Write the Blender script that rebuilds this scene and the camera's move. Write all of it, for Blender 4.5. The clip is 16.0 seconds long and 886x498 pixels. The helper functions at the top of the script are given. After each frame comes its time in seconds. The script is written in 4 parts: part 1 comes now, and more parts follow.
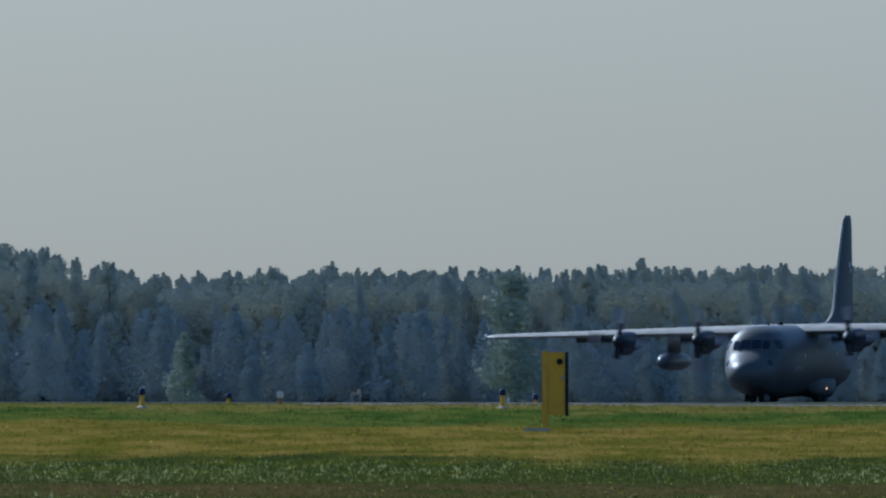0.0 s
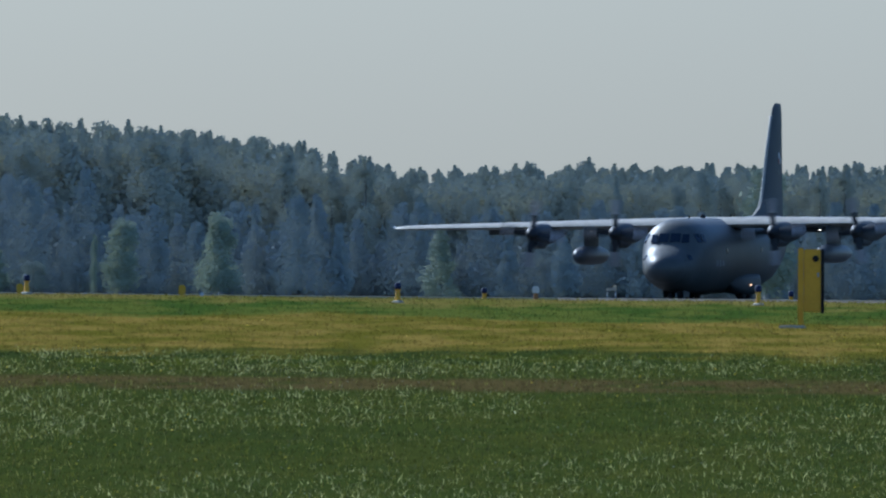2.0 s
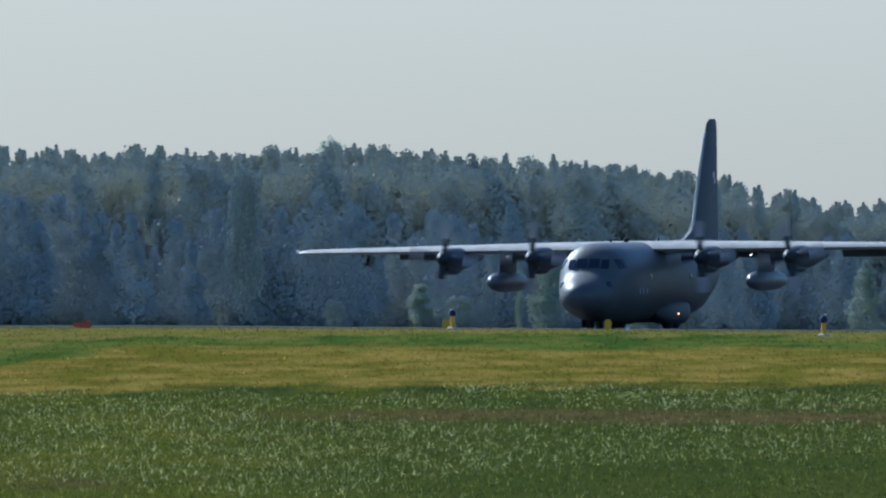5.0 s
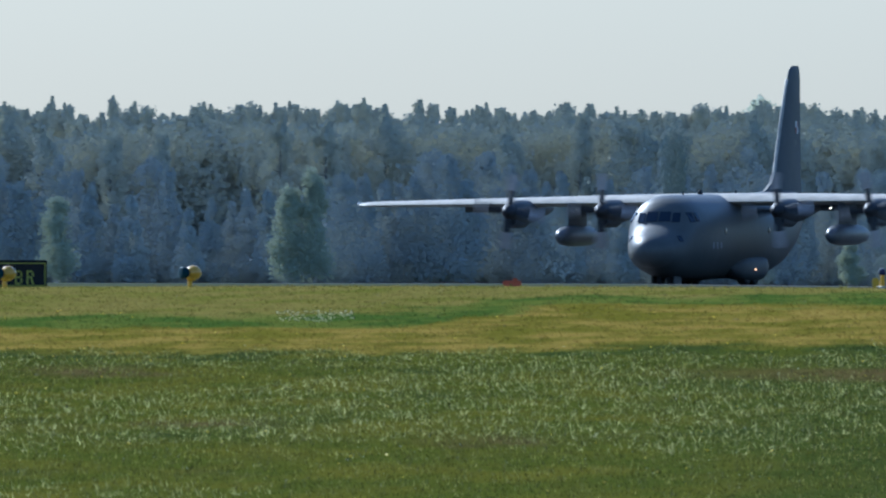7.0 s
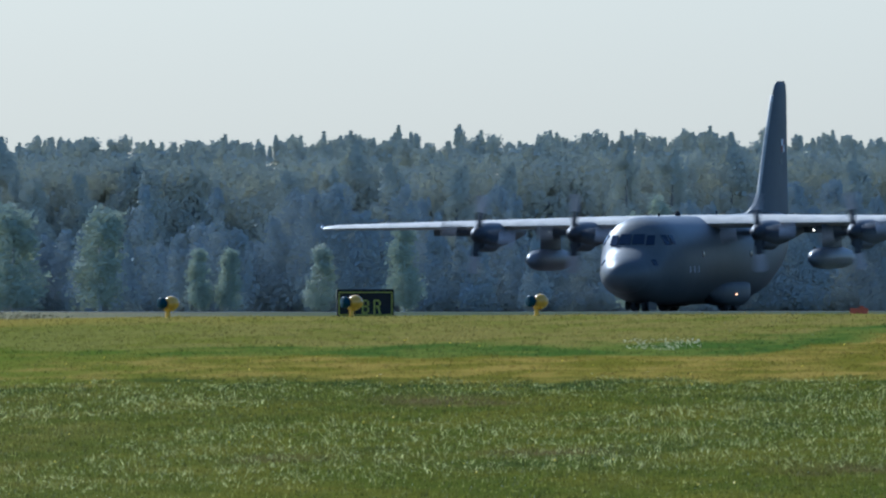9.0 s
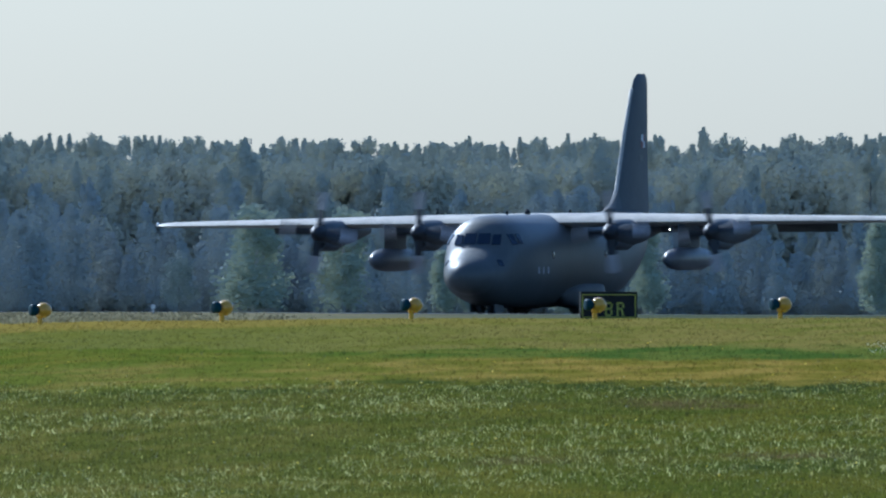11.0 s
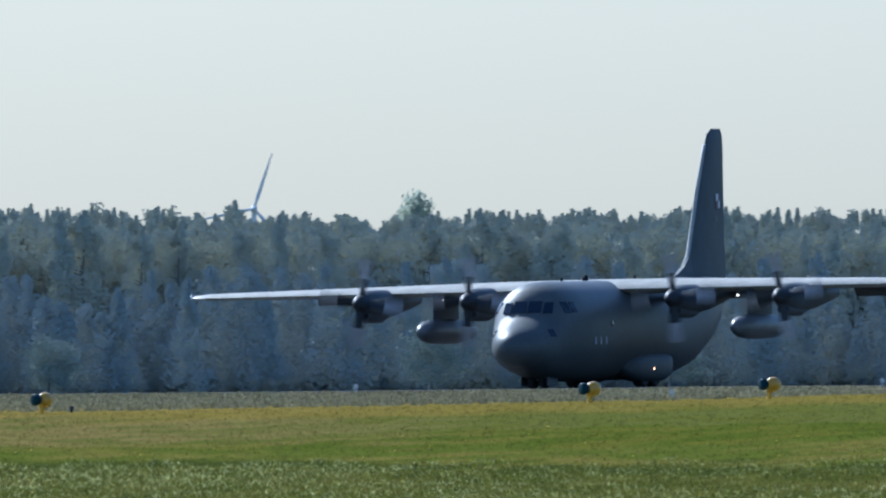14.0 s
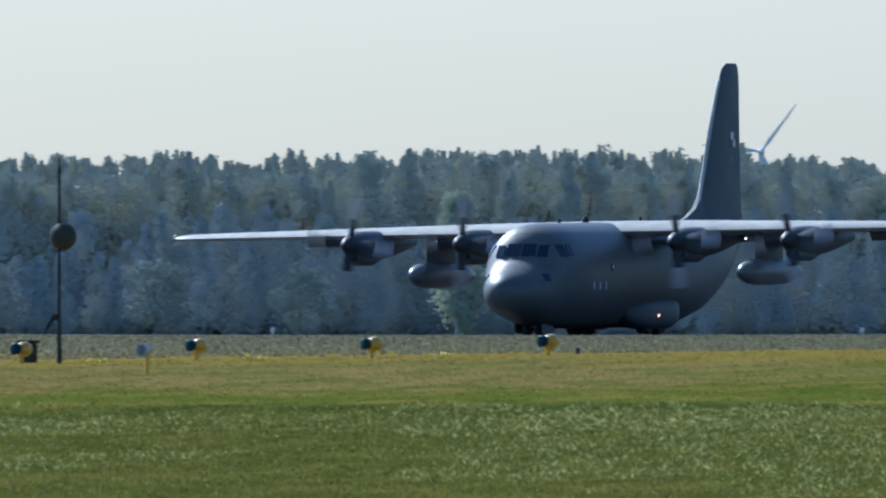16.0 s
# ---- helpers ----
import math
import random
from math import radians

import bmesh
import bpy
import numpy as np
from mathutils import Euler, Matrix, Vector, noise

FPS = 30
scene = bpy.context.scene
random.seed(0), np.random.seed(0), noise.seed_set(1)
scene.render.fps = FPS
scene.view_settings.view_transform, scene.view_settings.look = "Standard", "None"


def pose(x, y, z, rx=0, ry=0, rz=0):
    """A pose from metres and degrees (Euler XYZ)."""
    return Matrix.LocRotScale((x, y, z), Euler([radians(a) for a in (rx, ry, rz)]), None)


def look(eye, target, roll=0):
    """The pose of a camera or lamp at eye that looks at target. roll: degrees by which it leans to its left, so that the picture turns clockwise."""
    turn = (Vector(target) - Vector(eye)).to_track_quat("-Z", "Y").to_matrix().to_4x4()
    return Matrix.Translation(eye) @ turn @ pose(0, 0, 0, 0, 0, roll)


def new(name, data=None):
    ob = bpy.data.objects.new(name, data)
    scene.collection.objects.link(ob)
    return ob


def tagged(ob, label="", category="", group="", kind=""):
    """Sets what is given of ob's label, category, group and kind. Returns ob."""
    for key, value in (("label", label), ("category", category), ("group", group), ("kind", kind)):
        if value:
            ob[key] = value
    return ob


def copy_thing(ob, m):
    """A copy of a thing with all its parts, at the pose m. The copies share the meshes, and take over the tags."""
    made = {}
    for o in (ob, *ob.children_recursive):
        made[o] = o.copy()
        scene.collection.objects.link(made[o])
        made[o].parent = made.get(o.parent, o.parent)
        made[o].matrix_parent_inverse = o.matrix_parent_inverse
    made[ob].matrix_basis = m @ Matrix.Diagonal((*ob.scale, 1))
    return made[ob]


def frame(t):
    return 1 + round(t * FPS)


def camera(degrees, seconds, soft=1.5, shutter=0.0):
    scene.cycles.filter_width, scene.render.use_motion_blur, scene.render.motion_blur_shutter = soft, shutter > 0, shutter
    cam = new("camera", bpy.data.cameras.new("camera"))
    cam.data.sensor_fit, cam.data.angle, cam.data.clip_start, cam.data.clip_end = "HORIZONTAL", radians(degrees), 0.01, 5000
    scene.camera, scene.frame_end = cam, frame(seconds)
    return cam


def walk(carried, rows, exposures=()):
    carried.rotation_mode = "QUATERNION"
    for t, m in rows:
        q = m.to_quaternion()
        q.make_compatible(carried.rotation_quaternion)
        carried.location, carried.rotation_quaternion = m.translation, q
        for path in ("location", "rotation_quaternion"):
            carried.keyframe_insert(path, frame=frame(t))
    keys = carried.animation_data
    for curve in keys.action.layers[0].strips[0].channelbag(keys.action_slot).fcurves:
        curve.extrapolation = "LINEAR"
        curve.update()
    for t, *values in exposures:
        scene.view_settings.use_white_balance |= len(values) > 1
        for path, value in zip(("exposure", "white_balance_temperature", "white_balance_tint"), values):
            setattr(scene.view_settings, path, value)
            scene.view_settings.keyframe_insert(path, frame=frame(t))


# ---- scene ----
# One long-lens view over an airfield: the eye stays put and pans to the left.
EYE = (0.0, 0.0, 1.0)
VIEW = (  # seconds, pan to the left, tilt up, lean (degrees)
    (0, 0.0000, 0.2624, -0.17), (0.5, 0.0960, 0.2589, -0.06), (1, 0.2658, 0.1293, -0.29),
    (1.5, 0.4087, 0.0497, -0.05), (2, 0.5198, 0.0502, 0.22), (2.5, 0.6368, 0.0875, 0.40),
    (3, 0.7457, 0.1237, 0.41), (5.3, 1.4454, 0.1177, -0.03), (5.5, 1.5395, 0.1281, 0.24),
    (6, 1.7820, 0.1188, 0.11), (6.5, 2.0235, 0.0198, 0.15), (7, 2.2545, 0.0341, 0.06),
    (7.5, 2.4307, 0.1053, 0.14), (8, 2.5989, 0.1273, 0.29), (8.5, 2.7884, 0.1056, -0.15),
    (9, 2.9576, 0.0920, -0.13), (11.3, 3.5262, 0.0982, 0.05), (11.5, 3.6101, 0.1025, -0.39),
    (12, 3.8917, 0.1184, -0.10), (12.5, 4.1611, 0.1789, -0.03), (13, 4.4468, 0.2370, 0.11),
    (13.5, 4.6654, 0.2456, -0.05), (14, 4.9292, 0.2486, -0.27), (14.5, 5.1388, 0.2124, -0.25),
    (15, 5.3671, 0.1755, -0.28), (15.5, 5.6294, 0.1353, -0.18), (16, 5.9574, 0.1335, 0.07),
)
cam = camera(1.7966, 16.0, soft=2.2, shutter=0.25)


def aim(pan, tilt, lean):
    a, e = radians(pan), radians(tilt)
    way = Vector((-math.sin(a) * math.cos(e), math.cos(a) * math.cos(e), math.sin(e)))
    return look(EYE, Vector(EYE) + way * 100, lean)


walk(cam, [(t, aim(p, e, r)) for t, p, e, r in VIEW],
     exposures=[(t, e + 0.68, 4950, 7) for t, e in ((0, -0.53), (1.0, -0.50), (2.0, -0.25), (3.0, -0.17), (5.5, -0.02), (6.0, -0.10), (6.5, 0.02), (7.0, 0.18), (9.0, 0.20), (12.0, 0.16), (16.0, 0.12))])

# ---- sky and sun ----
SUN_AZ, SUN_EL = -40.0, 36.0      # degrees from +Y towards +X, and above the horizon
world = bpy.data.worlds.new("sky")
scene.world = world
world.use_nodes = True
wn = world.node_tree
sky = wn.nodes.new("ShaderNodeTexSky")
sky.sky_type, sky.sun_disc = "NISHITA", False
sky.sun_elevation, sky.sun_rotation = radians(SUN_EL), radians(SUN_AZ)
sky.air_density, sky.dust_density, sky.ozone_density = 1.0, 1.12, 5.2
wn.links.new(sky.outputs[0], wn.nodes["Background"].inputs[0])
wn.nodes["Background"].inputs[1].default_value = 0.076
sun_data = bpy.data.lights.new("sun", "SUN")
sun_data.energy, sun_data.angle, sun_data.color = 3.7, radians(0.5), (1.0, 0.95, 0.86)
sun = new("sun", sun_data)
sa, se = radians(SUN_AZ), radians(SUN_EL)
sun.matrix_world = look((Vector((math.sin(sa) * math.cos(se), math.cos(sa) * math.cos(se), math.sin(se)))) * 50, (0, 0, 0))


# ---- materials ----
def leafy(nt, colour, share_through):
    """Leaves let a part of the light through."""
    n, k = nt.nodes, nt.links
    tr, mx = n.new("ShaderNodeBsdfTranslucent"), n.new("ShaderNodeMixShader")
    mx.inputs[0].default_value = share_through
    k.new(colour, tr.inputs["Color"])
    k.new(n["Principled BSDF"].outputs[0], mx.inputs[1]), k.new(tr.outputs[0], mx.inputs[2])
    k.new(mx.outputs[0], n["Material Output"].inputs["Surface"])


def surface(name, colours, scale=1.0, rough=0.6, metal=0.0, bump=0.0, coat=0.0, vary=0.0, island=0.0, spread=0.15, spec=0.5, through_leaf=0.0):
    """Two scales of noise over a ramp of colours, with bump; vary and island shift the brightness by object or piece."""
    m = bpy.data.materials.new(name)
    m.use_nodes = True
    nt = m.node_tree
    n, k = nt.nodes, nt.links
    bsdf = n["Principled BSDF"]
    geo = n.new("ShaderNodeTexCoord")
    big, fine = n.new("ShaderNodeTexNoise"), n.new("ShaderNodeTexNoise")
    big.inputs["Scale"].default_value, fine.inputs["Scale"].default_value = scale, scale * 9.0
    big.inputs["Detail"].default_value, fine.inputs["Detail"].default_value = 3.0, 4.0
    for q in (big, fine):
        k.new(geo.outputs["Object"], q.inputs["Vector"])
    mix = n.new("ShaderNodeMix")
    mix.inputs[0].default_value = 0.4
    k.new(big.outputs["Fac"], mix.inputs[2]), k.new(fine.outputs["Fac"], mix.inputs[3])
    ramp = n.new("ShaderNodeValToRGB")
    els = ramp.color_ramp.elements
    while len(els) < len(colours):
        els.new(0.5)
    for i, c in enumerate(colours):
        els[i].position = 0.5 - spread + 2 * spread * i / max(1, len(colours) - 1)
        els[i].color = (*c, 1)
    k.new(mix.outputs[0], ramp.inputs[0])
    out = ramp.outputs[0]
    if vary or island:
        src = n.new("ShaderNodeObjectInfo").outputs["Random"] if vary else n.new("ShaderNodeNewGeometry").outputs["Random Per Island"]
        amount = vary or island
        mr = n.new("ShaderNodeMapRange")
        mr.inputs["To Min"].default_value, mr.inputs["To Max"].default_value = 1 - amount, 1 + amount
        k.new(src, mr.inputs["Value"])
        hs = n.new("ShaderNodeHueSaturation")
        k.new(out, hs.inputs["Color"]), k.new(mr.outputs[0], hs.inputs["Value"])
        out = hs.outputs[0]
    k.new(out, bsdf.inputs["Base Color"])
    bsdf.inputs["Roughness"].default_value, bsdf.inputs["Metallic"].default_value = rough, metal
    bsdf.inputs["Coat Weight"].default_value, bsdf.inputs["Specular IOR Level"].default_value = coat, spec
    if through_leaf:
        leafy(nt, out, through_leaf)
    if bump:
        bp = n.new("ShaderNodeBump")
        bp.inputs["Strength"].default_value, bp.inputs["Distance"].default_value = bump, 0.3 / scale
        k.new(fine.outputs["Fac"], bp.inputs["Height"]), k.new(bp.outputs[0], bsdf.inputs["Normal"])
    return m


def glow(name, colour, strength):
    m = bpy.data.materials.new(name)
    m.use_nodes = True
    b = m.node_tree.nodes["Principled BSDF"]
    b.inputs["Base Color"].default_value = (*colour, 1)
    b.inputs["Emission Color"].default_value = (*colour, 1)
    b.inputs["Emission Strength"].default_value = strength
    return m


def turf(name, blade):
    """Grass and bare patches: bands of mown, dry and lush growth that follow the rise, with two scales of patches."""
    m = bpy.data.materials.new(name)
    m.use_nodes = True
    nt = m.node_tree
    n, k = nt.nodes, nt.links
    bsdf = n["Principled BSDF"]
    geo = n.new("ShaderNodeNewGeometry")

    def noise_at(vec, scale, detail=3.0):
        t = n.new("ShaderNodeTexNoise")
        t.inputs["Scale"].default_value, t.inputs["Detail"].default_value = scale, detail
        k.new(vec, t.inputs["Vector"])
        return t.outputs["Fac"]

    def math_node(op, a, b):
        q = n.new("ShaderNodeMath")
        q.operation = op
        for i, v in enumerate((a, b)):
            if isinstance(v, (int, float)):
                q.inputs[i].default_value = v
            else:
                k.new(v, q.inputs[i])
        return q.outputs[0]

    def blend(fac, a, b):
        q = n.new("ShaderNodeMix")
        q.data_type = "RGBA"
        k.new(fac, q.inputs[0])
        for i, v in ((6, a), (7, b)):
            if isinstance(v, tuple):
                q.inputs[i].default_value = (*v, 1)
            else:
                k.new(v, q.inputs[i])
        return q.outputs[2]

    def step(v, lo, hi):
        q = n.new("ShaderNodeMapRange")
        q.interpolation_type = "SMOOTHSTEP"
        q.inputs["From Min"].default_value, q.inputs["From Max"].default_value = lo, hi
        k.new(v, q.inputs["Value"])
        return q.outputs[0]

    stretch = n.new("ShaderNodeMapping")
    stretch.inputs["Scale"].default_value = (0.55, 0.10, 1.0)
    k.new(geo.outputs["Position"], stretch.inputs["Vector"])
    pos = stretch.outputs[0]
    sep = n.new("ShaderNodeSeparateXYZ")
    k.new(geo.outputs["Position"], sep.inputs[0])
    flat = n.new("ShaderNodeVectorMath")
    flat.operation = "LENGTH"
    k.new(geo.outputs["Position"], flat.inputs[0])
    broad = noise_at(pos, 0.35)
    patch = noise_at(pos, 1.6)
    tiny = noise_at(geo.outputs["Position"], 14.0)
    d = math_node("ADD", flat.outputs["Value"], math_node("ADD", math_node("MULTIPLY", math_node("SUBTRACT", broad, 0.5), 40.0), math_node("MULTIPLY", math_node("SUBTRACT", patch, 0.5), 16.0)))
    lush, olive, straw, bare = (0.068, 0.078, 0.010), (0.112, 0.101, 0.013), (0.210, 0.152, 0.032), (0.095, 0.068, 0.026)
    dark = (0.038, 0.054, 0.013)
    near = blend(step(patch, 0.38, 0.66), lush, olive)
    near = blend(step(broad, 0.62, 0.72), near, bare)
    near = blend(step(noise_at(pos, 0.8), 0.52, 0.78), near, dark)
    rim = blend(step(patch, 0.4, 0.6), dark, lush)
    dry = blend(step(patch, 0.36, 0.68), olive, straw)
    # further to the left the dry band gives way to fresh grass
    fresh = step(math_node("DIVIDE", sep.outputs[0], math_node("MAXIMUM", sep.outputs[1], 200.0)), -0.052, -0.072)
    aside = step(math_node("DIVIDE", sep.outputs[0], math_node("MAXIMUM", sep.outputs[1], 200.0)), -0.022, -0.036)
    slip = step(math_node("DIVIDE", sep.outputs[0], math_node("MAXIMUM", sep.outputs[1], 200.0)), -0.034, -0.042)
    far = math_node("ADD", d, math_node("MULTIPLY", slip, 33.0))
    dry = blend(fresh, dry, blend(step(patch, 0.4, 0.7), (0.098, 0.112, 0.016), (0.162, 0.134, 0.030)))
    near = blend(math_node("SUBTRACT", 0.75, math_node("MULTIPLY", aside, 0.55)), near, dark)
    near = blend(fresh, near, blend(step(patch, 0.4, 0.7), (0.072, 0.078, 0.014), (0.118, 0.106, 0.023)))
    # a worn brown strip crosses the field below the rise
    strip = math_node("MULTIPLY", math_node("SUBTRACT", step(flat.outputs["Value"], 358, 362), step(flat.outputs["Value"], 370, 375)), step(patch, 0.30, 0.5))
    near = blend(math_node("MULTIPLY", strip, math_node("SUBTRACT", 0.8, math_node("MULTIPLY", aside, 0.8))), near, bare)
    tan = step(math_node("DIVIDE", sep.outputs[0], math_node("MAXIMUM", sep.outputs[1], 200.0)), -0.080, -0.098)
    close = math_node("SUBTRACT", math_node("ADD", d, math_node("ADD", math_node("MULTIPLY", fresh, 5.0), math_node("MULTIPLY", aside, 9.0))), math_node("MULTIPLY", tan, 17.0))
    c = blend(step(close, 386, 396), near, blend(math_node("MULTIPLY", fresh, 0.45), rim, near))
    c = blend(step(close, 396, 408), c, dry)
    c = blend(step(far, 451, 456), c, blend(fresh, blend(step(patch, 0.4, 0.6), (0.050, 0.082, 0.014), (0.095, 0.112, 0.020)), blend(step(patch, 0.36, 0.64), (0.080, 0.100, 0.012), (0.124, 0.118, 0.018))))
    c = blend(step(far, 467, 473), c, blend(step(patch, 0.3, 0.6), (0.112, 0.112, 0.018), blend(fresh, (0.155, 0.130, 0.032), (0.120, 0.122, 0.026))))
    # a tan margin of dry growth runs along the crest at the far left
    c = blend(math_node("MULTIPLY", tan, step(d, 418, 436)), c, blend(step(patch, 0.35, 0.62), (0.125, 0.118, 0.026), (0.190, 0.145, 0.046)))
    c = blend(math_node("MULTIPLY", fresh, math_node("MULTIPLY", step(d, 464, 474), 0.75)), c, straw)
    # beyond the crest the colour is paled on the left to imitate haze
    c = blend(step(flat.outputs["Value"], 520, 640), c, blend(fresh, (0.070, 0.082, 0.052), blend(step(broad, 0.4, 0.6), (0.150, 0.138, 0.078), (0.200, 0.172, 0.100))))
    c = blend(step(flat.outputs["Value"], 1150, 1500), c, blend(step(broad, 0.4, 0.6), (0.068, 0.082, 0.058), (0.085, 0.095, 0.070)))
    hs = n.new("ShaderNodeHueSaturation")
    k.new(c, hs.inputs["Color"])
    src = geo.outputs["Random Per Island"] if blade else tiny
    mr = n.new("ShaderNodeMapRange")
    mr.inputs["To Min"].default_value, mr.inputs["To Max"].default_value = (0.72, 1.32) if blade else (0.6, 1.4)
    k.new(src, mr.inputs["Value"]), k.new(mr.outputs[0], hs.inputs["Value"])
    k.new(hs.outputs[0], bsdf.inputs["Base Color"])
    if blade:
        leafy(nt, hs.outputs[0], 0.65)
    bsdf.inputs["Roughness"].default_value = 0.5 if blade else 1.0
    bsdf.inputs["Specular IOR Level"].default_value = 0.12 if blade else 0.0
    if not blade:
        bp = n.new("ShaderNodeBump")
        bp.inputs["Strength"].default_value, bp.inputs["Distance"].default_value = 0.6, 0.08
        k.new(tiny, bp.inputs["Height"]), k.new(bp.outputs[0], bsdf.inputs["Normal"])
    return m


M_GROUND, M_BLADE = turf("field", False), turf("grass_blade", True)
M_CONCRETE = surface("concrete", ((0.15, 0.135, 0.108), (0.21, 0.185, 0.150)), 0.4, 0.85, bump=0.2, spec=0.03)
M_ASPHALT = surface("asphalt", ((0.045, 0.046, 0.048), (0.07, 0.07, 0.07)), 0.3, 0.9, bump=0.2, spec=0.03)
# pine colour is raised far above needle green to stand in for haze
M_NEEDLE = surface("hazy_pine_foliage", ((0.430, 0.435, 0.351), (0.478, 0.480, 0.388)), 0.06, 1.0, island=0.04, spec=0.0)
# foliage low in the wood is bluer and darker to imitate haze and shade
M_LOW_HAZE = surface("haze_blue_low_foliage", ((0.368, 0.392, 0.372), (0.413, 0.436, 0.410)), 0.06, 1.0, island=0.04, spec=0.0)
# birch and bush greens are paled beyond their own tone, imitating haze
M_BIRCH = surface("hazy_birch_foliage", ((0.37, 0.405, 0.300), (0.42, 0.45, 0.335)), 0.3, 0.8, island=0.1, spec=0.02, through_leaf=0.15)
# base colour is raised so the backlit round crowns look sunlit
M_CROWN = surface("thin_sunlit_foliage", ((0.42, 0.45, 0.355), (0.48, 0.51, 0.41)), 0.3, 0.8, island=0.1, spec=0.02, through_leaf=0.5)
M_BROAD = surface("broadleaf_foliage", ((0.245, 0.285, 0.255), (0.285, 0.325, 0.285)), 0.3, 0.8, island=0.1, spec=0.02, through_leaf=0.15)
# bark brown is greyed and lightened as it would look through haze
M_BARK = surface("bark", ((0.17, 0.165, 0.15), (0.25, 0.24, 0.22)), 1.2, 0.9, bump=0.5)
M_BIRCH_BARK = surface("birch_bark", ((0.45, 0.43, 0.40), (0.60, 0.58, 0.54)), 1.2, 0.8, bump=0.3)
M_GREY = surface("grey_aircraft_paint", ((0.092, 0.095, 0.088), (0.118, 0.120, 0.112)), 0.5, 0.46, bump=0.01, spec=0.38)
# worn wing paint, its grey also lightened to imitate the sunlit top
M_GREY_LIGHT = surface("worn_sunlit_wing_paint", ((0.34, 0.31, 0.25), (0.54, 0.50, 0.41)), 1.1, 0.48, bump=0.02)
# aircraft grey darkened to imitate shade on the fin and gear fairing
M_GREY_DARK = surface("shade_dark_grey_paint", ((0.068, 0.073, 0.075), (0.092, 0.097, 0.099)), 0.5, 0.55, bump=0.02, spec=0.3)
# fuselage grey made slightly darker here, imitating shade on the lower nose
M_RADOME = surface("shade_dark_radome_paint", ((0.084, 0.087, 0.081), (0.106, 0.108, 0.101)), 0.7, 0.46, bump=0.01, spec=0.38)
M_TANK = surface("pale_tank_paint", ((0.12, 0.125, 0.13), (0.17, 0.175, 0.18)), 0.6, 0.40, bump=0.02)
M_DARK = surface("dark_rubber", ((0.030, 0.030, 0.031), (0.045, 0.045, 0.046)), 1.5, 0.7, bump=0.05, spec=0.12)
M_BLADE_METAL = surface("propeller_blade_paint", ((0.40, 0.35, 0.32), (0.48, 0.42, 0.385)), 1.0, 0.45, spec=0.4)
M_SPINNER = surface("dark_spinner_paint", ((0.034, 0.034, 0.036), (0.052, 0.052, 0.054)), 1.0, 0.55, spec=0.3)
M_FLASH_RED = surface("faded_red_marking", ((0.26, 0.11, 0.09), (0.32, 0.14, 0.11)), 2.0, 0.6)
M_MARK = surface("pale_marking", ((0.36, 0.37, 0.38), (0.44, 0.45, 0.46)), 2.0, 0.5)
M_YELLOW = surface("yellow_paint", ((0.66, 0.36, 0.010), (0.80, 0.46, 0.016)), 3.0, 0.45, bump=0.05)
M_YELLOW_GLOSS = surface("yellow_enamel", ((0.46, 0.26, 0.022), (0.58, 0.34, 0.035)), 4.0, 0.3, bump=0.03, coat=0.3)
M_BLUE = surface("blue_lens", ((0.006, 0.010, 0.050), (0.010, 0.016, 0.08)), 3.0, 0.35, spec=0.3)
M_TEAL = surface("blue_green_lens", ((0.005, 0.032, 0.044), (0.010, 0.052, 0.074)), 4.0, 0.6, spec=0.1)
M_BLACK = surface("black_panel", ((0.010, 0.011, 0.012), (0.020, 0.021, 0.022)), 3.0, 0.6, bump=0.05, spec=0.2)
M_RUST = surface("brown_weathered_paint", ((0.30, 0.16, 0.07), (0.40, 0.22, 0.10)), 3.0, 0.7, bump=0.05, spec=0.2)
M_STONE = surface("pale_bleached_concrete", ((0.46, 0.41, 0.31), (0.60, 0.54, 0.42)), 3.0, 0.9, bump=0.1, spec=0.1)
M_BROWN = surface("dark_brown_steel", ((0.035, 0.026, 0.020), (0.060, 0.044, 0.032)), 3.0, 0.6, bump=0.05, spec=0.2)
M_BALL = surface("weathered_dark_green", ((0.040, 0.046, 0.038), (0.066, 0.072, 0.058)), 4.0, 0.7, bump=0.1, spec=0.2)
M_WHITE = surface("white_paint", ((0.68, 0.68, 0.66), (0.80, 0.80, 0.78)), 3.0, 0.5, bump=0.03)
M_SIGN_YELLOW = surface("sign_yellow", ((0.30, 0.30, 0.03), (0.40, 0.40, 0.05)), 4.0, 0.4)
M_RED = surface("orange_red_paint", ((0.55, 0.09, 0.03), (0.68, 0.13, 0.045)), 3.0, 0.5)
M_STEEL = surface("galvanised_steel", ((0.30, 0.31, 0.32), (0.42, 0.43, 0.44)), 5.0, 0.35, metal=0.7)
M_TURBINE = surface("turbine_white", ((0.86, 0.85, 0.82), (0.90, 0.89, 0.86)), 0.3, 0.5)
M_FLOWER = surface("dandelion_yellow", ((0.70, 0.50, 0.01), (0.82, 0.62, 0.02)), 20.0, 0.6)
M_LAMP = glow("landing_lamp_glow", (1.0, 0.80, 0.56), 3.5)
M_LAMP_WARM = glow("taxi_lamp_glow", (1.0, 0.50, 0.24), 1.8)
M_GLASS = bpy.data.materials.new("cockpit_glass")
M_GLASS.use_nodes = True
_g = M_GLASS.node_tree.nodes["Principled BSDF"]
_g.inputs["Base Color"].default_value, _g.inputs["Roughness"].default_value = (0.012, 0.02, 0.035, 1), 0.06


